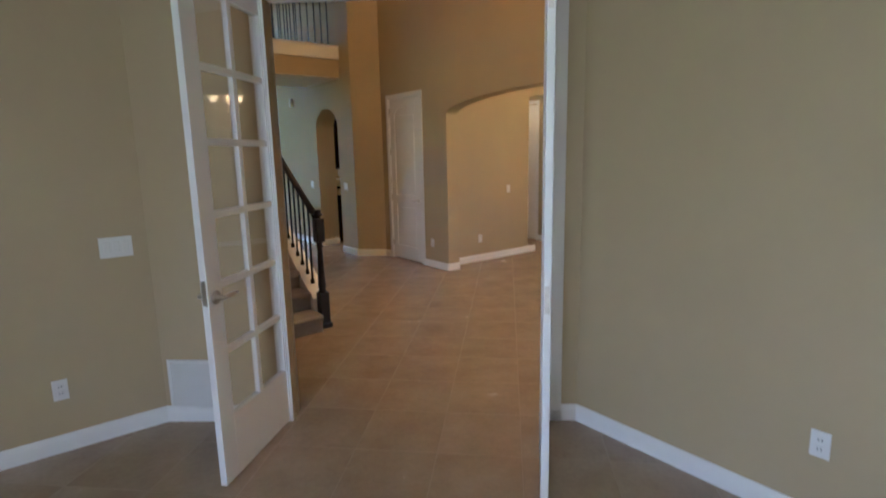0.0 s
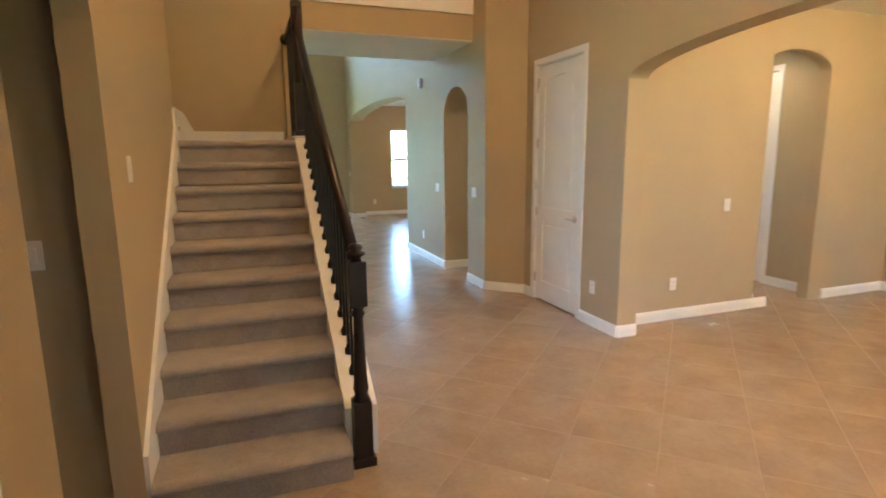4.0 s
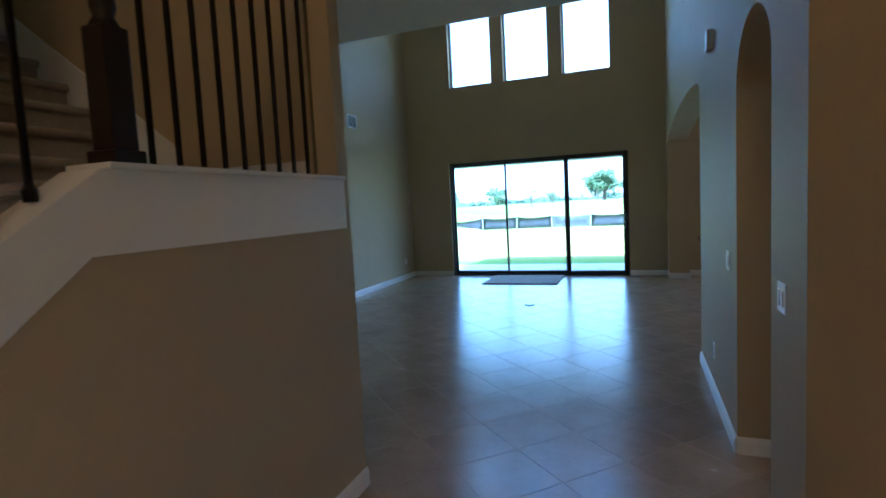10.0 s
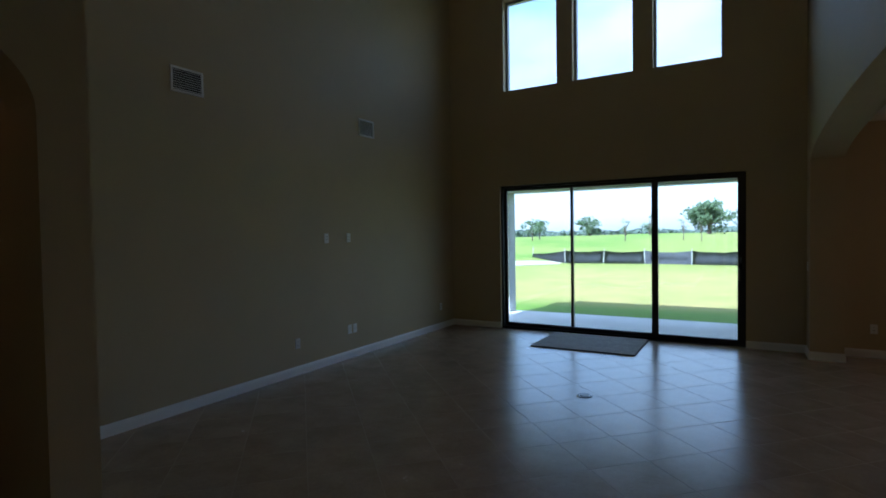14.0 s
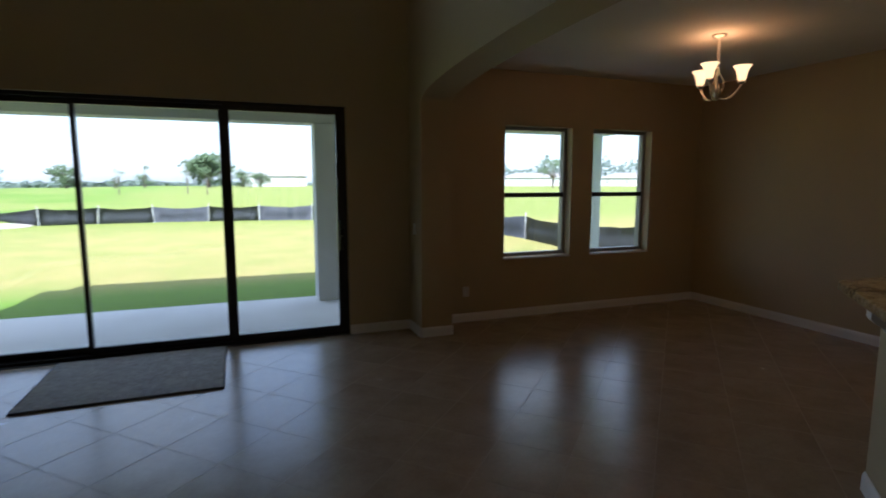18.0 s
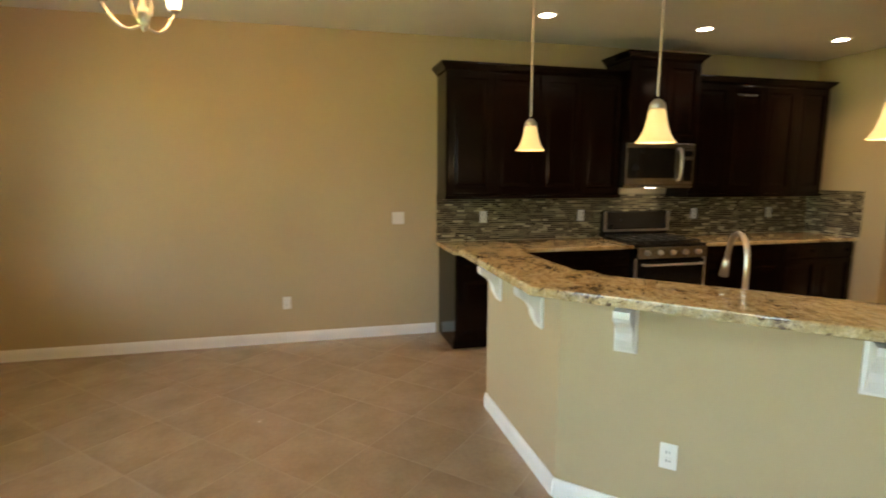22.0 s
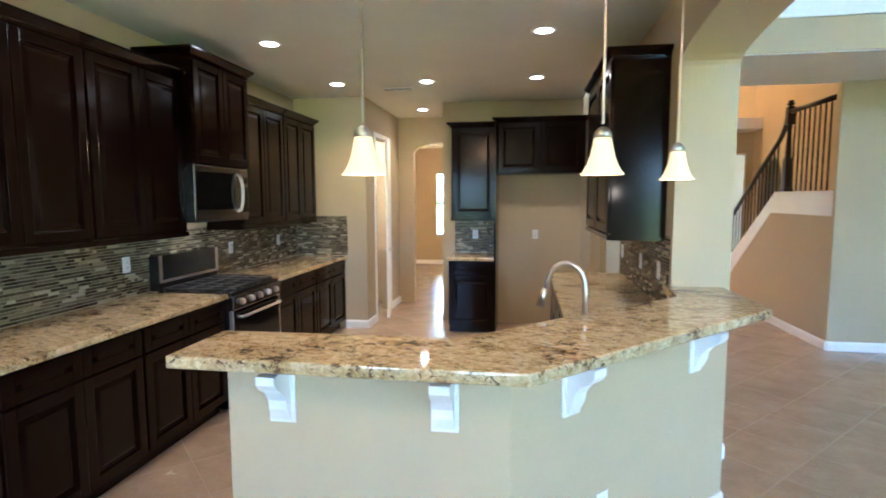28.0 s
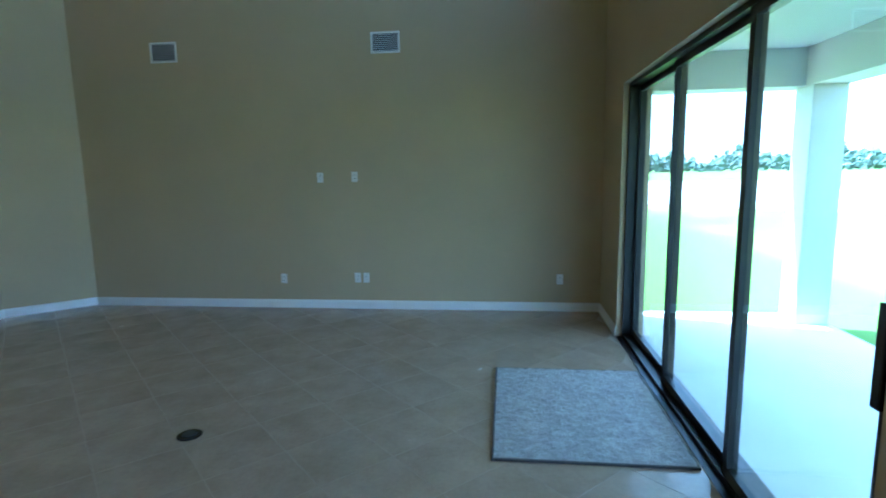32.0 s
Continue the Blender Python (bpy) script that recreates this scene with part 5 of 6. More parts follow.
# ---- outside: patio, lawn, fence, trees, far houses ----
def ground_material():
    m_, nt, b = mat("lawn_ground")
    v = coords(nt)
    big = noise_node(nt, 0.09, 4, 0.6)
    mid = noise_node(nt, 0.9, 5, 0.6)
    fine = noise_node(nt, 22, 4, 0.75)
    for n in (big, mid, fine):
        nt.links.new(v, n.inputs["Vector"])
    green = ramp(nt, fine.outputs[0], [(0.3, (0.085, 0.165, 0.010)), (0.7, (0.15, 0.25, 0.02))])
    dry = ramp(nt, fine.outputs[0], [(0.3, (0.28, 0.22, 0.065)), (0.7, (0.40, 0.32, 0.11))])
    fac = ramp(nt, mid.outputs[0], [(0.3, (0.55, 0.55, 0.55)), (0.7, (1.0, 1.0, 1.0))])
    # green painted under the house's shade, straw in sun, green past the fence
    sp_ = nt.nodes.new("ShaderNodeSeparateXYZ")
    nt.links.new(v, sp_.inputs[0])
    along = nt.nodes.new("ShaderNodeMapRange")
    along.inputs[1].default_value, along.inputs[2].default_value = 18.0, 48.0
    nt.links.new(sp_.outputs[1], along.inputs[0])
    band = ramp(nt, along.outputs[0], [(0.085, (0.0, 0.0, 0.0)), (0.13, (1, 1, 1)), (0.42, (1, 1, 1)), (0.62, (0.5, 0.5, 0.5))])
    ml = nt.nodes.new("ShaderNodeMath")
    ml.operation = 'MULTIPLY'
    nt.links.new(fac, ml.inputs[0])
    nt.links.new(band, ml.inputs[1])
    # greener patches west of the patio
    west = nt.nodes.new("ShaderNodeMapRange")
    west.inputs[1].default_value, west.inputs[2].default_value = -2.0, -8.0
    nt.links.new(sp_.outputs[0], west.inputs[0])
    patch = ramp(nt, big.outputs[0], [(0.42, (0.0, 0.0, 0.0)), (0.52, (0.9, 0.9, 0.9))])
    less = nt.nodes.new("ShaderNodeMath")
    less.operation = 'MULTIPLY'
    nt.links.new(west.outputs[0], less.inputs[0])
    nt.links.new(patch, less.inputs[1])
    keep = nt.nodes.new("ShaderNodeMath")
    keep.operation = 'SUBTRACT'
    keep.inputs[0].default_value = 1.0
    nt.links.new(less.outputs[0], keep.inputs[1])
    ml2 = nt.nodes.new("ShaderNodeMath")
    ml2.operation = 'MULTIPLY'
    nt.links.new(ml.outputs[0], ml2.inputs[0])
    nt.links.new(keep.outputs[0], ml2.inputs[1])
    fac = ml2.outputs[0]
    mx_ = nt.nodes.new("ShaderNodeMix")
    mx_.data_type = 'RGBA'
    nt.links.new(fac, mx_.inputs[0])
    nt.links.new(green, mx_.inputs[6])
    nt.links.new(dry, mx_.inputs[7])
    nt.links.new(mx_.outputs[2], b.inputs["Base Color"])
    b.inputs["Roughness"].default_value = 0.95
    bump(nt, b, fine.outputs[0], 0.7, 0.04)
    return m_


M_ground = ground_material()
gb = bmesh.new()
rings = []
gx, gy = 2.0, 18.0
for r in (14, 22, 34, 50, 80, 140, 260, 900):
    ring = []
    for k in range(48):
        a = 2 * math.pi * k / 48
        x, y = gx + r * math.cos(a), gy + r * math.sin(a)
        z = -0.16
        if y > 38:
            z += min(0.9, (y - 38) * 0.03) * min(1.0, max(0.0, (60 + x) / 40))
        ring.append(gb.verts.new((x, y, z)))
    rings.append(ring)
gb.faces.new(rings[0])
for a, b in zip(rings, rings[1:]):
    for k in range(48):
        gb.faces.new([a[k], a[(k + 1) % 48], b[(k + 1) % 48], b[k]])
structure("ground", gb, M_ground, "patchy sunlit lawn reaching the horizon", "lawn", True)
structure("sand_patch", slab([(-60, 18), (-21, 22), (-15, 28.5), (-8.2, 32.8), (-5.2, 36.6), (-5.6, 41), (-14, 50), (-60, 58)], -0.155, -0.13), M_sand, "pale bare sand beside the lawn", "sand")
structure("patio", boxed(-1.0, 8.6, 16.93, 18.98, -0.2, -0.045, 0.01), M_concrete, "pale broom-finished concrete patio slab", "patio")
structure("patio_ceiling", boxed(-1.05, 8.7, 16.93, 19.0, 2.78, 2.95), M_stucco, "white stucco patio ceiling", "ceiling")
structure("patio_beam_north", boxed(-1.0, 8.6, 18.62, 18.98, 2.40, 2.78, 0.008), M_stucco, "white stucco beam along the patio front", "beam")
structure("patio_beam_west", boxed(-1.0, -0.68, 16.93, 18.62, 2.40, 2.78, 0.008), M_stucco, "white stucco beam along the patio side", "beam")
for x in (-0.86, 3.63, 8.03):
    c = thing("patio_column", "square white stucco patio column", "column", (x + 0.15, 18.75, -0.045), "patio columns")
    part("shaft", boxed(x, x + 0.33, 18.62, 18.95, -0.045, 2.40, 0.012), M_stucco, c)
cl = thing("patio_ceiling_light", "round flush patio ceiling light", "ceiling light", (1.7, 17.9, 2.78))
part("base", lathe(bmesh.new(), [(0.10, 0), (0.10, -0.03), (0.09, -0.045), (0.001, -0.05)], (1.7, 17.9, 2.78), 20), M_trim, cl, "", True)

# silt fence
fence = thing("silt_fence", "sagging black silt fence on wooden stakes", "fence", (0, 36, -0.16))
line = [(-8.6, 41.8), (-5.0, 37.2), (-2.95, 37.3), (-0.85, 37.3), (1.35, 37.2), (3.5, 36.95), (5.8, 36.5), (7.9, 35.8), (9.8, 33.2), (10.6, 30.8), (10.95, 28.4), (11.05, 25.8), (10.85, 23.1), (12.0, 21.2), (14.2, 19.9), (17.0, 19.0), (20.0, 18.3)]
rnd = random.Random(4)
for i, (a, b) in enumerate(zip(line, line[1:])):
    bm = bmesh.new()
    cols = []
    for k in range(9):
        t = k / 8
        x, y = a[0] + (b[0] - a[0]) * t, a[1] + (b[1] - a[1]) * t
        sag = 0.10 * math.sin(math.pi * t) * (0.6 + 0.4 * rnd.random())
        low = 0.36 * (1 - t) if i == 0 else 0.0       # the far end has slumped
        cols.append([bm.verts.new((x + rnd.uniform(-0.03, 0.03), y + rnd.uniform(-0.03, 0.03), z)) for z in (-0.2, 0.15 - low * 0.4, 0.56 - sag - low)])
    for c1, c2 in zip(cols, cols[1:]):
        for r in range(2):
            bm.faces.new([c1[r], c2[r], c2[r + 1], c1[r + 1]])
    bmesh.ops.solidify(bm, geom=bm.faces[:], thickness=0.012)
    part("fabric", bm, M_silt, fence, "", True)
for x, y in line:
    lean = rnd.uniform(-0.06, 0.06)
    bm = tube(bmesh.new(), [(x, y - 0.03, -0.2), (x + lean, y - 0.03, 0.68)], 0.02, 6)
    part("stake", bm, M_stucco, fence, "pale wooden stake")


def tree(name, at, h, spread, trunk, label, leaves=900, seed=1, lobes=9, low=0.35):
    rnd = random.Random(seed)
    root = thing(name, label, "tree", at)
    bx, by, bz = at
    bm = bmesh.new()
    tube(bm, [(bx, by, bz - 0.1), (bx + 0.1 * spread * 0.2, by, bz + h * 0.25), (bx, by, bz + h * 0.5), (bx + 0.05, by, bz + h * 0.8)], [trunk, trunk * 0.75, trunk * 0.5, trunk * 0.15], 8)
    cent = []
    for k in range(lobes):
        a = 2 * math.pi * k / lobes + rnd.uniform(-0.4, 0.4)
        r = spread * rnd.uniform(0.25, 0.75)
        z = h * rnd.uniform(low + 0.08, 0.9)
        r *= 1.0 - max(0.0, (z / h - 0.65)) * 1.6
        c = Vector((bx + r * math.cos(a), by + r * math.sin(a), bz + z))
        cent.append((c, spread * rnd.uniform(0.26, 0.42)))
        tube(bm, [(bx, by, bz + h * 0.3), tuple((Vector((bx, by, bz + h * 0.35)) + c) / 2), tuple(c)], [trunk * 0.4, trunk * 0.25, trunk * 0.06], 5)
    part("trunk", bm, M_bark, root)
    verts, faces = [], []
    for k in range(leaves):
        c, r = cent[rnd.randrange(lobes)]
        d = Vector((rnd.gauss(0, 1), rnd.gauss(0, 1), rnd.gauss(0, 0.75))).normalized() * r * rnd.uniform(0.45, 1.12)
        d.z *= 0.75
        p_ = c + d
        s = spread * rnd.uniform(0.035, 0.085)
        u = Vector((rnd.gauss(0, 1), rnd.gauss(0, 1), rnd.gauss(0, 1))).normalized()
        w_ = u.orthogonal().normalized() * s
        u = u * s * 0.7
        i = len(verts)
        verts += [tuple(p_ - w_), tuple(p_ + u * 0.8), tuple(p_ + w_), tuple(p_ - u)]
        faces.append((i, i + 1, i + 2, i + 3))
    me = bpy.data.meshes.new("crown")
    me.from_pydata(verts, [], faces)
    me.materials.append(M_leaf)
    ob = new("crown", me)
    ob.parent = root
    ob.matrix_parent_inverse = ROOTS[root.name].inverted()
    return root


tree("oak_tree", (-2.4, 118, 0.5), 6.4, 4.4, 0.45, "broad dark green oak beyond the field", 2600, 3, 22, 0.12)
tree("oak_tree", (3.6, 122, 0.5), 3.6, 2.4, 0.25, "smaller oak standing beside the larger oak", 900, 5, 12, 0.1)
tree("oak_tree", (6.9, 125, 0.5), 3.2, 2.2, 0.3, "low rounded oak at the field's edge", 900, 6, 12, 0.1)
tree("oak_tree", (-27.0, 128, 0.5), 4.6, 3.6, 0.35, "pale hazy oak far beyond the sand", 1000, 7, 12, 0.1)
tree("pine_tree", (-11.9, 112, 0.5), 4.0, 1.7, 0.2, "pointed green pine at the far field edge", 800, 8, 10, 0.12)
tree("pine_tree", (-16.2, 112, 0.5), 2.4, 1.0, 0.2, "small pointed pine at the far field edge", 400, 9, 8, 0.15)
tree("young_tree", (-6.6, 62, 0.55), 2.6, 0.7, 0.05, "thin staked sapling on the lawn", 160, 10, 7)
tree("young_tree", (-1.6, 64, 0.6), 2.6, 0.7, 0.05, "thin staked sapling on the lawn", 160, 11, 7)
tree("young_tree", (0.1, 62, 0.55), 2.4, 0.6, 0.05, "thin staked sapling on the lawn", 140, 16, 6)
tree("young_tree", (-17.6, 66, 0.4), 2.8, 1.5, 0.08, "yellow-green young tree beyond the sand", 600, 12, 9)
tree("young_tree", (-21.0, 78, 0.5), 3.0, 1.7, 0.1, "yellow-green young tree beyond the sand", 600, 13, 9)
tree("young_tree", (26, 95, 0.6), 5.5, 3.0, 0.2, "green tree behind the lawn", 600, 14, 9)
tree("young_tree", (52, 88, 0.6), 5.5, 3.4, 0.2, "green tree behind the lawn", 600, 15, 9)

# far woods
rnd = random.Random(21)
verts, faces = [], []
for k in range(22000):
    a = rnd.uniform(-0.15, 3.3)
    r = rnd.uniform(165, 190)
    # low scrub across the open field, taller woods to both sides of it
    open_field = min(1.0, max(0.0, (a - 1.16) / 0.12)) * min(1.0, max(0.0, (2.1 - a) / 0.2))
    tall = 4.6 + 5.0 * noise.noise(Vector((a * 13, 0.3, 0))) + 6.0 * max(0, noise.noise(Vector((a * 41, 2.3, 0)))) + 2.5 * noise.noise(Vector((a * 120, 4.1, 0)))
    scrub = 0.9 + 1.6 * max(0, noise.noise(Vector((a * 40, 5.3, 0)))) + 1.6 * max(0, noise.noise(Vector((a * 110, 1.3, 0))) - 0.1)
    z = rnd.uniform(0, max(0.8, tall + (scrub - tall) * open_field))
    p_ = Vector((gx + r * math.cos(a), gy + r * math.sin(a), z + 0.3))
    s = rnd.uniform(0.45, 1.0)
    u = Vector((rnd.gauss(0, 1), rnd.gauss(0, 1), rnd.gauss(0, 1))).normalized()
    w_ = u.orthogonal().normalized() * s
    i = len(verts)
    verts += [tuple(p_ - w_), tuple(p_ + u * s * 0.7), tuple(p_ + w_), tuple(p_ - u * s * 0.7)]
    faces.append((i, i + 1, i + 2, i + 3))
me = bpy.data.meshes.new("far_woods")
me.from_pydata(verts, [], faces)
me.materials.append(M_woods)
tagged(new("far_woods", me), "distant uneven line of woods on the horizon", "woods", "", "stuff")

M_roof = varied("shingle_roof", (0.30, 0.27, 0.25), 0.1, 0.85, 2)


def far_house(x, y, w, d, h, yaw):
    root = thing("house", "far white single-family house with a hipped grey roof", "house", (x, y, 0.4), "far houses")
    m_ = Matrix.Translation((x, y, 0.4)) @ Matrix.Rotation(radians(yaw), 4, 'Z')

    def put(bm, nm, material, lab=""):
        bmesh.ops.transform(bm, matrix=m_, verts=bm.verts)
        return part(nm, bm, material, root, lab)
    put(boxed(-w / 2, w / 2, -d / 2, d / 2, 0, h), "wall", M_stucco)
    bm = bmesh.new()
    e = [bm.verts.new(p_) for p_ in ((-w / 2 - 0.4, -d / 2 - 0.4, h), (w / 2 + 0.4, -d / 2 - 0.4, h), (w / 2 + 0.4, d / 2 + 0.4, h), (-w / 2 - 0.4, d / 2 + 0.4, h), (-w / 2 + d / 2, 0, h + d * 0.16), (w / 2 - d / 2, 0, h + d * 0.16))]
    for f in ((0, 1, 5, 4), (1, 2, 5), (2, 3, 4, 5), (3, 0, 4), (0, 3, 2, 1)):
        bm.faces.new([e[k] for k in f])
    put(bm, "roof", M_roof)
    for k in range(4):
        u = -w / 2 + w * (k + 0.5) / 4
        put(boxed(u - 0.5, u + 0.5, -d / 2 - 0.05, -d / 2 + 0.05, 0.9, 1.9), "window", M_vinyl, "grey shaded window")


for args in ((11, 150, 14, 9, 2.8, 8), (36, 163, 16, 9, 2.6, -8), (60, 158, 22, 9, 2.5, -22), (84, 143, 24, 9, 2.6, -32), (104, 127, 20, 9, 2.5, -44)):
    far_house(*args)

# ---- lamps ----
def can_light(x, y, watts, color):
    root = thing("recessed_light", "lit white recessed ceiling light", "ceiling light", (x, y, LOW), "recessed lights")
    part("trim_ring", lathe(bmesh.new(), [(0.062, -0.001), (0.064, -0.006), (0.085, -0.006), (0.09, -0.001)], (x, y, LOW), 24), M_trim, root)
    part("lens", lathe(bmesh.new(), [(0.001, -0.003), (0.062, -0.003), (0.062, -0.001), (0.001, -0.001)], (x, y, LOW), 24), M_can, root, "glowing lens")
    spot("recessed_lamp", (x, y, LOW - 0.02), watts, color)


for x, y in ((7.60, 12.05), (7.63, 10.52), (7.62, 9.0), (6.64, 8.97), (7.02, 7.23), (5.47, 10.51), (5.49, 8.97), (6.66, 11.98)):
    can_light(x, y, 1.5 if y < 8 else 1.6 if y < 9.5 else 1.0, (1.0, 0.66, 0.30) if y < 9.5 else (1.0, 0.64, 0.34))


def bell(bm, at, up=1, s=1.0):
    """A flared frosted glass shade; up = -1 opens downwards."""
    prof = [(0.022, 0.0), (0.033, 0.004), (0.037, 0.016), (0.042, 0.046), (0.049, 0.076), (0.060, 0.107), (0.075, 0.134), (0.086, 0.146), (0.083, 0.147), (0.071, 0.133), (0.056, 0.105), (0.045, 0.075), (0.038, 0.046), (0.033, 0.018), (0.018, 0.004)]
    return lathe(bm, [(r * s, z * s * up) for r, z in prof], at, 28)


def pendant(x, y):
    root = thing("pendant_light", "lit bell-shaped glass pendant on a thin nickel stem", "pendant light", (x, y, LOW), "bar pendants")
    part("canopy", lathe(bmesh.new(), [(0.001, 0), (0.06, 0), (0.058, -0.012), (0.03, -0.022), (0.006, -0.026)], (x, y, LOW), 20), M_nickel, root, "", True)
    part("stem", tube(bmesh.new(), [(x, y, LOW - 0.02), (x, y, 1.90)], 0.005, 8), M_nickel, root)
    part("socket", lathe(bmesh.new(), [(0.006, 0.04), (0.014, 0.037), (0.028, 0.022), (0.034, 0.002), (0.02, -0.004)], (x, y, 1.85), 18), M_nickel, root, "", True)
    part("shade", bell(bmesh.new(), (x, y, 1.852), -1, 0.92), M_pendant, root, "glowing frosted glass shade", True)
    bulb("pendant_bulb", (x, y, 1.67), 0.10)


for x, y in ((6.17, 12.78), (5.32, 12.60), (4.885, 11.95)):
    pendant(x, y)


def chandelier(x, y, top, z, label, watts, arms, turn, color=(1.0, 0.72, 0.42)):
    root = thing("chandelier", label, "chandelier", (x, y, top))
    part("canopy", lathe(bmesh.new(), [(0.001, 0), (0.065, 0), (0.06, -0.015), (0.02, -0.025), (0.006, -0.03)], (x, y, top), 20), M_nickel, root, "", True)
    bm = bmesh.new()
    n = int((top - 0.03 - z - 0.22) / 0.035)
    for k in range(max(1, n)):
        zz = top - 0.03 - 0.035 * (k + 0.5)
        a = math.pi / 2 * (k % 2)
        ring = [(x + 0.011 * math.cos(q_) * math.cos(a), y + 0.011 * math.cos(q_) * math.sin(a), zz + 0.022 * math.sin(q_)) for q_ in [2 * math.pi * j / 10 for j in range(11)]]
        tube(bm, ring, 0.0028, 5)
    part("chain", bm, M_nickel, root)
    part("column", lathe(bmesh.new(), [(0.004, 0.24), (0.012, 0.23), (0.018, 0.19), (0.01, 0.16), (0.013, 0.1), (0.022, 0.06), (0.03, 0.03), (0.022, 0.0), (0.012, -0.02), (0.016, -0.035), (0.001, -0.05)], (x, y, z), 18), M_nickel, root, "", True)
    for k in range(arms):
        a = 2 * math.pi * k / arms + turn
        ca, sa = math.cos(a), math.sin(a)
        pts = []
        for j in range(9):
            t = j / 8
            r = 0.02 + 0.172 * t
            pts.append((x + r * ca, y + r * sa, z - 0.02 - 0.03 * math.sin(math.pi * t) + 0.10 * t * t))
        pts.append((x + 0.196 * ca, y + 0.196 * sa, z + 0.11))
        arm = part("arm", tube(bmesh.new(), pts, 0.007, 8), M_nickel, root, "", True)
        cx, cy = x + 0.196 * ca, y + 0.196 * sa
        part("cup", lathe(bmesh.new(), [(0.008, -0.01), (0.03, 0.0), (0.03, 0.008), (0.02, 0.02)], (cx, cy, z + 0.10), 14), M_nickel, arm, "", True)
        part("shade", bell(bmesh.new(), (cx, cy, z + 0.115), 1, 0.86), M_shade, root, "glowing frosted glass shade", True)
        wire = [(x + 0.055 * math.sin(math.pi * j / 8) * ca, y + 0.055 * math.sin(math.pi * j / 8) * sa, z - 0.03 + 0.24 * j / 8) for j in range(9)]
        part("scroll", tube(bmesh.new(), wire, 0.005, 6), M_nickel, root, "", True)
    bulb("chandelier_bulb", (x, y, z + 0.42), watts, color, radius=0.16)


chandelier(6.57, 14.77, LOW, 2.36, "nickel three-arm chandelier with lit frosted bells over the nook", 1.3, 3, radians(204.6), (1.0, 0.52, 0.22))
chandelier(6.65, 4.28, LOW + 0.3, 2.28, "nickel five-arm chandelier with lit frosted bells in the dining room", 3.8, 5, 0.35, (1.0, 0.58, 0.24))
# assumed foyer lamp high up, out of view, added for the warm light
fo = thing("foyer_assumed_lamp", "unseen flush lamp assumed for the foyer's warm light", "ceiling light", (3.7, 3.9, HIGH))
part("base", lathe(bmesh.new(), [(0.001, 0), (0.17, 0), (0.17, -0.03), (0.15, -0.04)], (3.7, 3.9, HIGH), 28), M_nickel, fo)
part("bowl", lathe(bmesh.new(), [(0.15, -0.04), (0.14, -0.08), (0.10, -0.12), (0.04, -0.14), (0.001, -0.143)], (3.7, 3.9, HIGH), 28), M_shade, fo, "glowing glass bowl", True)
bulb("foyer_lamp", (3.7, 3.9, HIGH - 0.3), 7.8, (1.0, 0.55, 0.20), 0.3)
for x, y in ((0.2, 11.0), (3.5, 11.0)):
    root = thing("recessed_light", "lit recessed light in the high ceiling", "ceiling light", (x, y, HIGH), "high recessed lights")
    part("trim_ring", lathe(bmesh.new(), [(0.062, -0.001), (0.064, -0.006), (0.085, -0.006), (0.09, -0.001)], (x, y, HIGH), 24), M_trim, root)
    part("lens", lathe(bmesh.new(), [(0.001, -0.003), (0.062, -0.003), (0.062, -0.001), (0.001, -0.001)], (x, y, HIGH), 24), M_can, root, "glowing lens")
    spot("high_lamp", (x, y, HIGH - 0.02), 0.5)
for x, y, lab in ((1.3, 10.4, "round white smoke alarm on the high ceiling"), (0.9, 10.0, "round white speaker on the high ceiling")):
    root = thing("smoke_alarm", lab, "smoke alarm", (x, y, HIGH))
    part("cover", lathe(bmesh.new(), [(0.001, -0.035), (0.05, -0.035), (0.065, -0.02), (0.07, 0)], (x, y, HIGH), 20), M_trim, root, "", True)
# glow in the pantry
root = thing("pantry_light", "small lit flush ceiling light in the pantry", "ceiling light", (8.05, 7.6, LOW))
part("bowl", lathe(bmesh.new(), [(0.12, 0), (0.11, -0.04), (0.06, -0.07), (0.001, -0.08)], (8.05, 7.6, LOW), 20), M_shade, root, "", True)
bulb("pantry_bulb", (8.05, 7.6, LOW - 0.2), 1.8, (1.0, 0.86, 0.66))
# glow in the passage behind the arch and the side hall
root = thing("passage_light", "small lit flush ceiling light in the passage", "ceiling light", (-0.35, 9.16, LOW - 0.05))
part("bowl", lathe(bmesh.new(), [(0.12, 0), (0.11, -0.04), (0.06, -0.07), (0.001, -0.08)], (-0.35, 9.16, LOW - 0.05), 20), M_shade, root, "", True)
bulb("passage_bulb", (-0.35, 9.16, LOW - 0.25), 0.24, (1.0, 0.48, 0.18))

# ---- plates, vents, small fittings ----
def on_wall(at, out):
    """A frame with z up and -y pointing out of the wall towards `out` degrees (0 = +x)."""
    return Matrix.Translation(at) @ Matrix.Rotation(radians(out + 90), 4, 'Z')


def put_part(root, m, bm, name, material, parent=None, label=""):
    bmesh.ops.transform(bm, matrix=m, verts=bm.verts)
    return part(name, bm, material, parent or root, label)


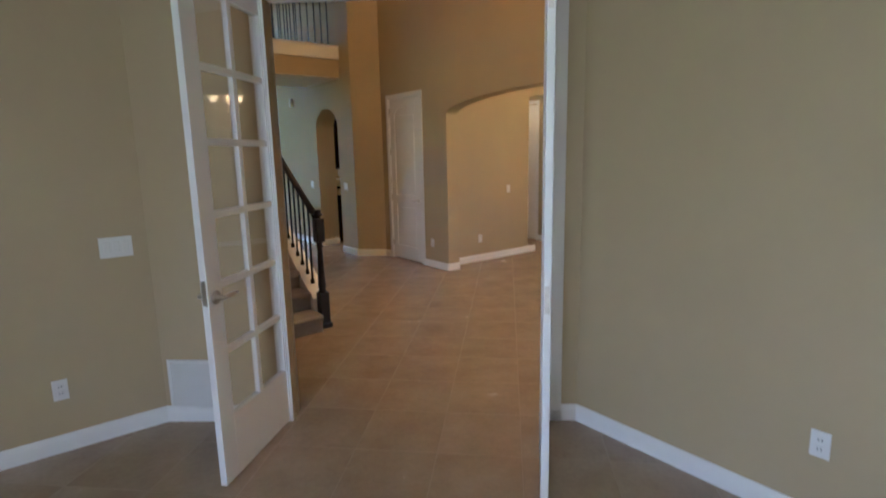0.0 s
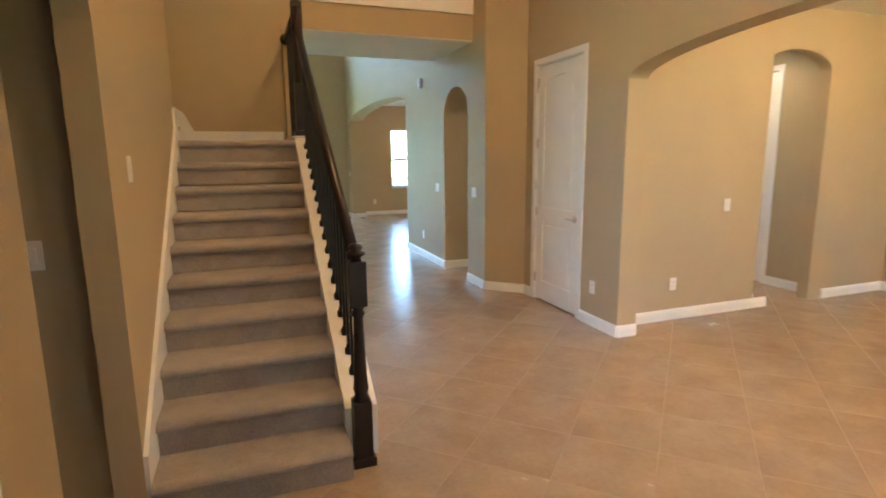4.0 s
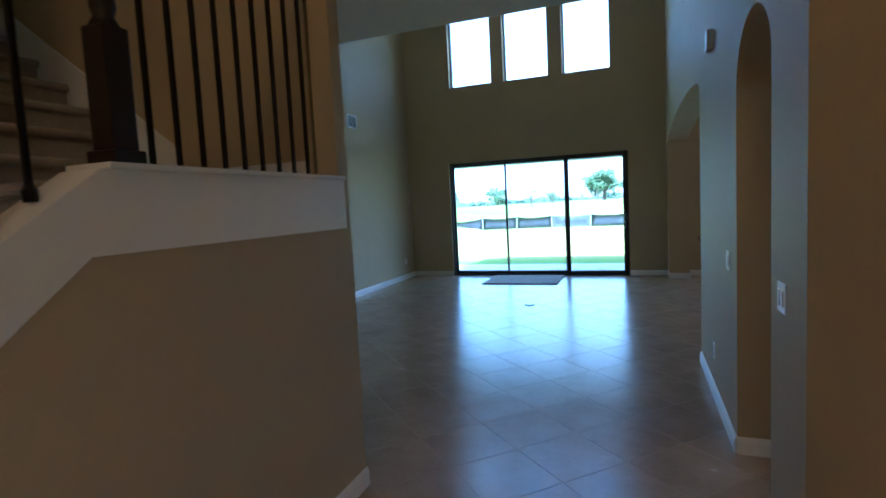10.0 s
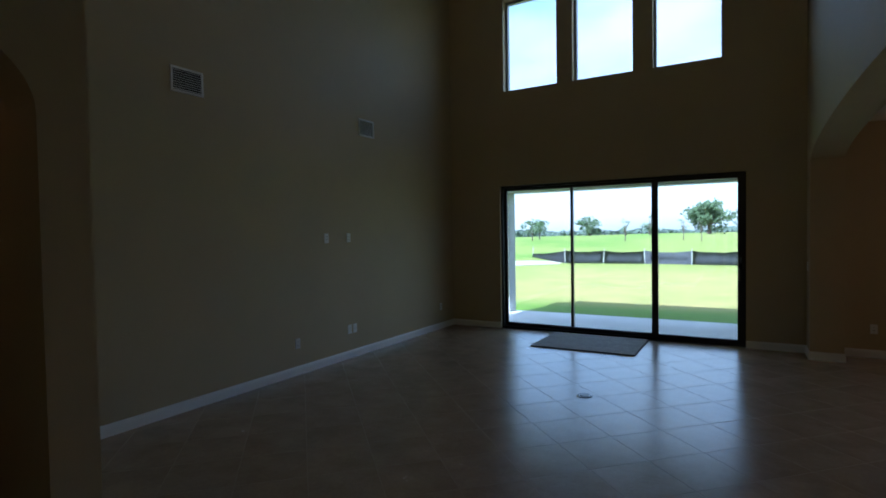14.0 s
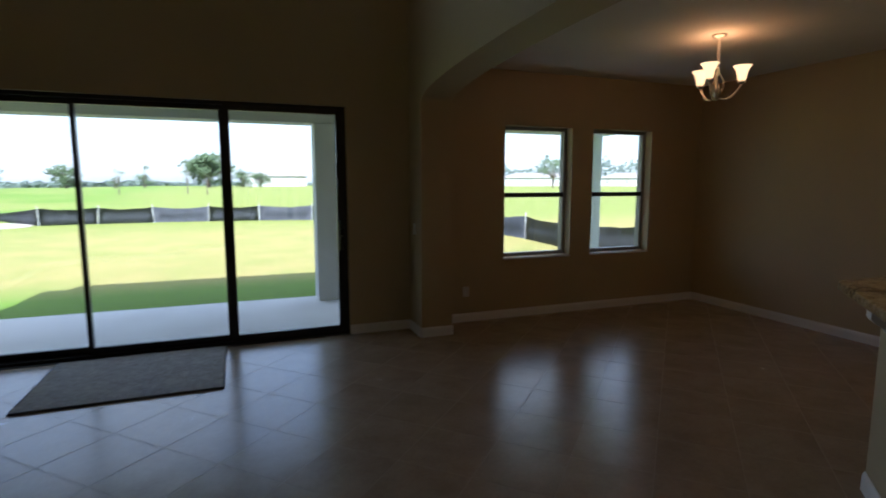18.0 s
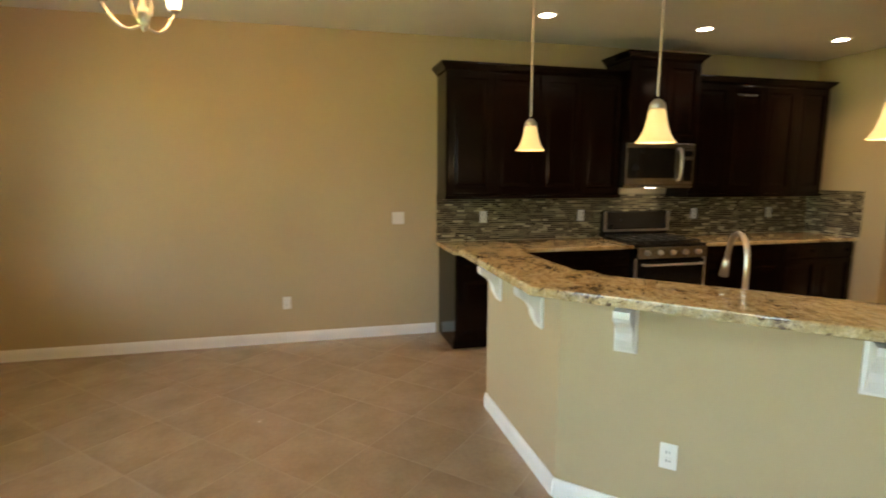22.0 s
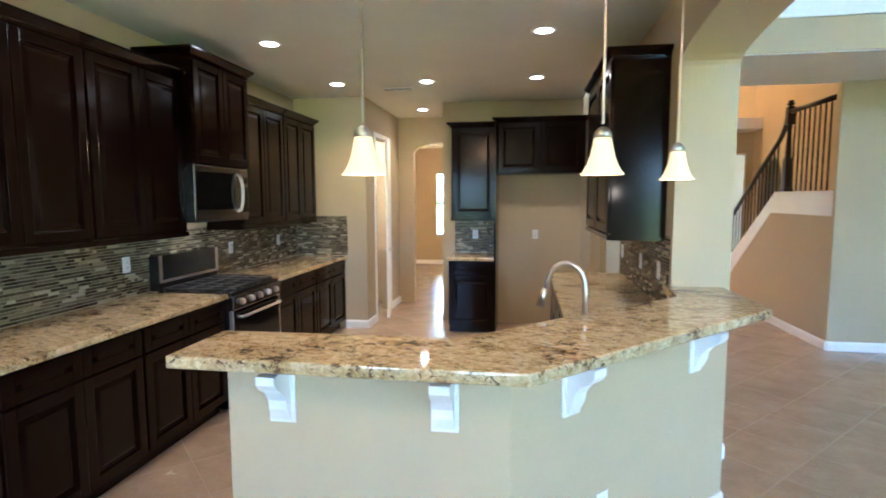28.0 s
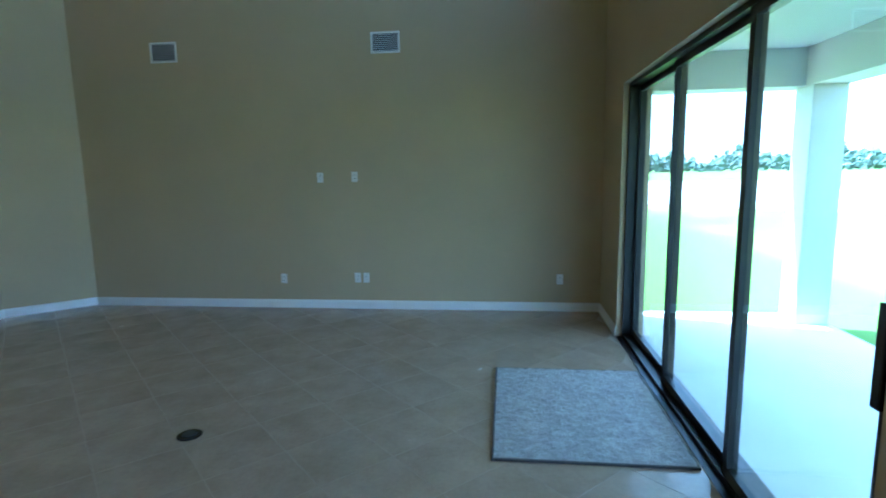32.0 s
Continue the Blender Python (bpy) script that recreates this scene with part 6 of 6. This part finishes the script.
def outlet(at, out, label="white duplex outlet on the wall"):
    m = on_wall(at, out)
    root = thing("outlet", label, "outlet", at, "wall outlets")
    put_part(root, m, boxed(-0.036, 0.036, -0.006, 0, -0.058, 0.058, 0.002), "cover_plate", M_plate)
    for z in (-0.02, 0.02):
        f = put_part(root, m, boxed(-0.017, 0.017, -0.009, -0.005, z - 0.014, z + 0.014, 0.002), "receptacle", M_plate)
        bm = boxed(-0.008, -0.005, -0.0095, -0.008, z - 0.005, z + 0.006)
        box(bm, 0.005, 0.008, -0.0095, -0.008, z - 0.005, z + 0.006)
        put_part(root, m, bm, "slots", M_dark, f)


def switch(at, out, gangs=1, label="white rocker switch on the wall"):
    m = on_wall(at, out)
    w = 0.036 + 0.023 * (gangs - 1)
    root = thing("light_switch", label, "light switch", at, "wall switches")
    put_part(root, m, boxed(-w, w, -0.006, 0, -0.058, 0.058, 0.002), "cover_plate", M_plate)
    for k in range(gangs):
        x = (k - (gangs - 1) / 2) * 0.046
        put_part(root, m, boxed(x - 0.016, x + 0.016, -0.011, -0.005, -0.032, 0.032, 0.003), "rocker", M_plate)


def vent(at, out, w, h, label, flat=False, backing=None, pitch=0.031):
    m = on_wall(at, out) if not flat else Matrix.Translation(at) @ Matrix.Rotation(radians(90), 4, 'X')
    root = thing("air_vent", label, "air vent", at)
    bm = bmesh.new()
    e = 0.022
    box(bm, -w / 2, -w / 2 + e, -0.012, 0, -h / 2, h / 2, 0.003)
    box(bm, w / 2 - e, w / 2, -0.012, 0, -h / 2, h / 2, 0.003)
    box(bm, -w / 2 + e, w / 2 - e, -0.012, 0, h / 2 - e, h / 2, 0.003)
    box(bm, -w / 2 + e, w / 2 - e, -0.012, 0, -h / 2, -h / 2 + e, 0.003)
    put_part(root, m, bm, "frame", M_plate)
    put_part(root, m, boxed(-w / 2 + e, w / 2 - e, -0.003, -0.0005, -h / 2 + e, h / 2 - e), "backing", backing or M_dark)
    n = int((h - 2 * e) / pitch)
    for k in range(n):
        z = -h / 2 + e + (k + 0.5) * (h - 2 * e) / n
        bm = bmesh.new()
        prism(bm, [(-0.011, z - 0.004), (-0.0105, z - 0.0055), (-0.004, z + 0.001), (-0.0045, z + 0.0025)], lambda p: (-w / 2 + e, p[0], p[1]), lambda p: (w / 2 - e, p[0], p[1]))
        put_part(root, m, bm, "slat", M_plate)


# study
switch((0.60, 4.06, 1.12), -90, 3, "white three-gang switch plate on the study wall")
outlet((0.25, 4.06, 0.36), -90)
outlet((2.69, 1.21, 0.39), 180)
gp = du(0.19, 0)
vent((gp.x, gp.y, 0.235), 227.6, 0.32, 0.33, "white louvered return air grille above the baseboard", backing=M_trim, pitch=0.0085)
# hall and foyer
switch((1.065, 5.07, 1.16), -90)
switch((1.37, 5.35, 1.48), 0, 1, "white switch on the stair wall")
th = thing("thermostat", "white thermostat with a dark display", "thermostat", (0.573, 5.07, 1.493))
put_part(th, on_wall((0.573, 5.07, 1.493), -90), boxed(-0.06, 0.06, -0.025, 0, -0.045, 0.045, 0.006), "case", M_plate)
put_part(th, on_wall((0.573, 5.07, 1.493), -90), boxed(-0.02, 0.045, -0.027, -0.024, -0.02, 0.03), "display", M_black)
switch((4.36, 9.70, 1.10), 180, 2)
switch((4.36, 8.41, 1.105), 180, 2)
outlet((4.36, 10.37, 0.345), 180)
al = thing("alarm_siren", "white alarm box high on the hall wall", "alarm", (4.36, 10.36, 2.59))
put_part(al, on_wall((4.36, 10.36, 2.59), 180), boxed(-0.05, 0.05, -0.045, 0, -0.07, 0.07, 0.01), "case", M_plate)
outlet((4.70, 6.53, 0.354), 180)
switch((6.08, 6.40, 1.05), -90)
outlet((5.49, 6.40, 0.34), -90)
# great room
outlet((GL, 12.941, 0.36), 0)
outlet((GL, 13.86, 0.375), 0)
outlet((GL, 13.965, 0.375), 0, "white cable plate beside the outlet")
outlet((GL, 13.457, 1.562), 0, "white outlet at television height")
outlet((GL, 13.87, 1.564), 0, "white cable outlet at television height")
outlet((GL, 16.22, 0.37), 0)
outlet((0.25, 9.77, 0.42), 90)
vent((GL, 11.641, 3.035), 0, 0.33, 0.23, "white supply air grille high on the wall", pitch=0.019)
vent((GL, 14.28, 3.035), 0, 0.33, 0.23, "white supply air grille high on the wall", pitch=0.019)
switch((4.36, 16.5, 1.12), 180)
# nook and kitchen
outlet((5.04, 16.70, 0.353), -90)
outlet((KX, 14.21, 0.383), 180)
switch((KX, 13.15, 1.162), 180, 2)
for y in (12.29, 11.215, 9.83, 8.815):
    outlet((KX - 0.0085, y, 1.16), 180, "white outlet in the mosaic backsplash")
outlet((6.23, 7.7295, 1.165), 90, "white outlet in the mosaic backsplash")
for y in (9.64, 10.40, 10.95):
    outlet((4.7085, y, 1.15), 0, "white outlet in the mosaic backsplash")
outlet((5.458, 7.72, 1.17), 90, "white outlet in the refrigerator bay")
outlet((5.272, 12.476, 0.37), 136, "white outlet on the knee wall")
outlet((4.57, 11.70, 0.30), 180, "white outlet on the end of the knee wall")
vent((7.02, 8.655, LOW), 0, 0.36, 0.16, "white ceiling air grille", True)
fp = thing("floor_outlet", "round black floor outlet cover in the tile", "floor outlet", (2.335, 13.635, 0.0))
part("cover", lathe(bmesh.new(), [(0.076, 0.0), (0.076, 0.004), (0.068, 0.008), (0.03, 0.009), (0.001, 0.009)], (2.335, 13.635, 0.0), 24), M_black, fp)
part("cap", lathe(bmesh.new(), [(0.045, 0.009), (0.044, 0.012), (0.001, 0.012)], (2.335, 13.635, 0.0), 20), M_frame, fp)

# rug by the glass door
rug = thing("rug", "grey-beige low pile rug with bound edge by the glass door", "rug", (1.77, 16.1, 0))
rb = bmesh.new()
nx, ny = 46, 38
rx0, rx1, ry0_, ry1_ = 1.085, 2.455, 15.54, 16.64
grid = [[rb.verts.new((rx0 + (rx1 - rx0) * i / nx, ry0_ + (ry1_ - ry0_) * j / ny, 0.017 + 0.007 * noise.noise(Vector((i * 0.7, j * 0.7, 1.0))))) for j in range(ny + 1)] for i in range(nx + 1)]
for i in range(nx):
    for j in range(ny):
        rb.faces.new([grid[i][j], grid[i + 1][j], grid[i + 1][j + 1], grid[i][j + 1]])
part("woven_top", rb, M_rug, rug, "", True)
bm = bmesh.new()
box(bm, rx0 - 0.012, rx1 + 0.012, ry0_ - 0.012, ry0_ + 0.004, 0.0, 0.017, 0.005)
box(bm, rx0 - 0.012, rx1 + 0.012, ry1_ - 0.004, ry1_ + 0.012, 0.0, 0.017, 0.005)
box(bm, rx0 - 0.012, rx0 + 0.004, ry0_ + 0.004, ry1_ - 0.004, 0.0, 0.017, 0.005)
box(bm, rx1 - 0.004, rx1 + 0.012, ry0_ + 0.004, ry1_ - 0.004, 0.0, 0.017, 0.005)
part("binding", bm, fuzzy("rug_binding", (0.06, 0.055, 0.05), (0.13, 0.12, 0.11), 120, 0.001), rug, "dark bound edge")

# ---- floor tiles, laid diagonally ----
TS = 0.4568                 # tile pitch
TJ = 0.0021                 # half a joint
half = TS / 2 - TJ
tb = bmesh.new()
box(tb, -half, half, -half, half, -0.012, 0.0)
bmesh.ops.bevel(tb, geom=[e for e in tb.edges if all(v.co.z > -0.001 for v in e.verts)], offset=0.0012, segments=1, affect='EDGES')
bmesh.ops.rotate(tb, cent=(0, 0, 0), matrix=Matrix.Rotation(radians(45), 3, 'Z'), verts=tb.verts)
tile_me = mesh_from(tb, "tile")
tile_me.materials.append(M_tile)
tv = [v.co.copy() for v in tile_me.vertices]
tf = [tuple(p_.vertices) for p_ in tile_me.polygons]
HD = TS / math.sqrt(2)      # half a diagonal
floor_ob = bpy.data.objects["floor"]
near, rest_v, rest_f = 0, [], []


def laid(x, y):
    """Where tiles show: rooms and halls, not under the stairs, nor past the outer walls."""
    if 16.30 < y:
        return False
    if x < -0.95 and y > 5.2:
        return False
    if x > 8.7 or (x > 2.9 and y < 1.4):
        return False
    if 1.5 < x < 2.2 and 5.6 < y < 8.4:
        return False
    if x < 1.1 and 5.3 < y < 8.5:
        return False
    if x < -0.3 and y < 2.0:
        return False
    return True


for i in range(-14, 22):
    for j in range(-40, 24):
        if (i + j) % 2 == 0:
            continue
        x, y = 3.113 + HD * i, 10.446 + HD * j
        if not (-2.6 < x < 8.7 and -1.2 < y < 16.75):
            continue
        if not laid(x, y):
            if not (y > 16.30 and -0.9 < x < 8.6):
                continue
        if -0.5 < x < 4.3 and 9.7 < y < 16.3 or 2.4 < x < 4.7 and 2.6 < y < 9.7:
            ob = new("tile", tile_me)
            ob.parent = floor_ob
            ob.location = (x, y, 0)
            near += 1
        else:
            b0 = len(rest_v)
            ymax = 16.69
            rest_v += [(v.x + x, min(v.y + y, ymax), v.z) for v in tv]
            rest_f += [tuple(b0 + k for k in f) for f in tf]
me = bpy.data.meshes.new("tiles_rest")
me.from_pydata(rest_v, [], rest_f)
me.materials.append(M_tile)
ro = new("floor_tiles", me)
tagged(ro, "beige porcelain floor tiles laid diagonally", "floor tiles", "", "stuff")
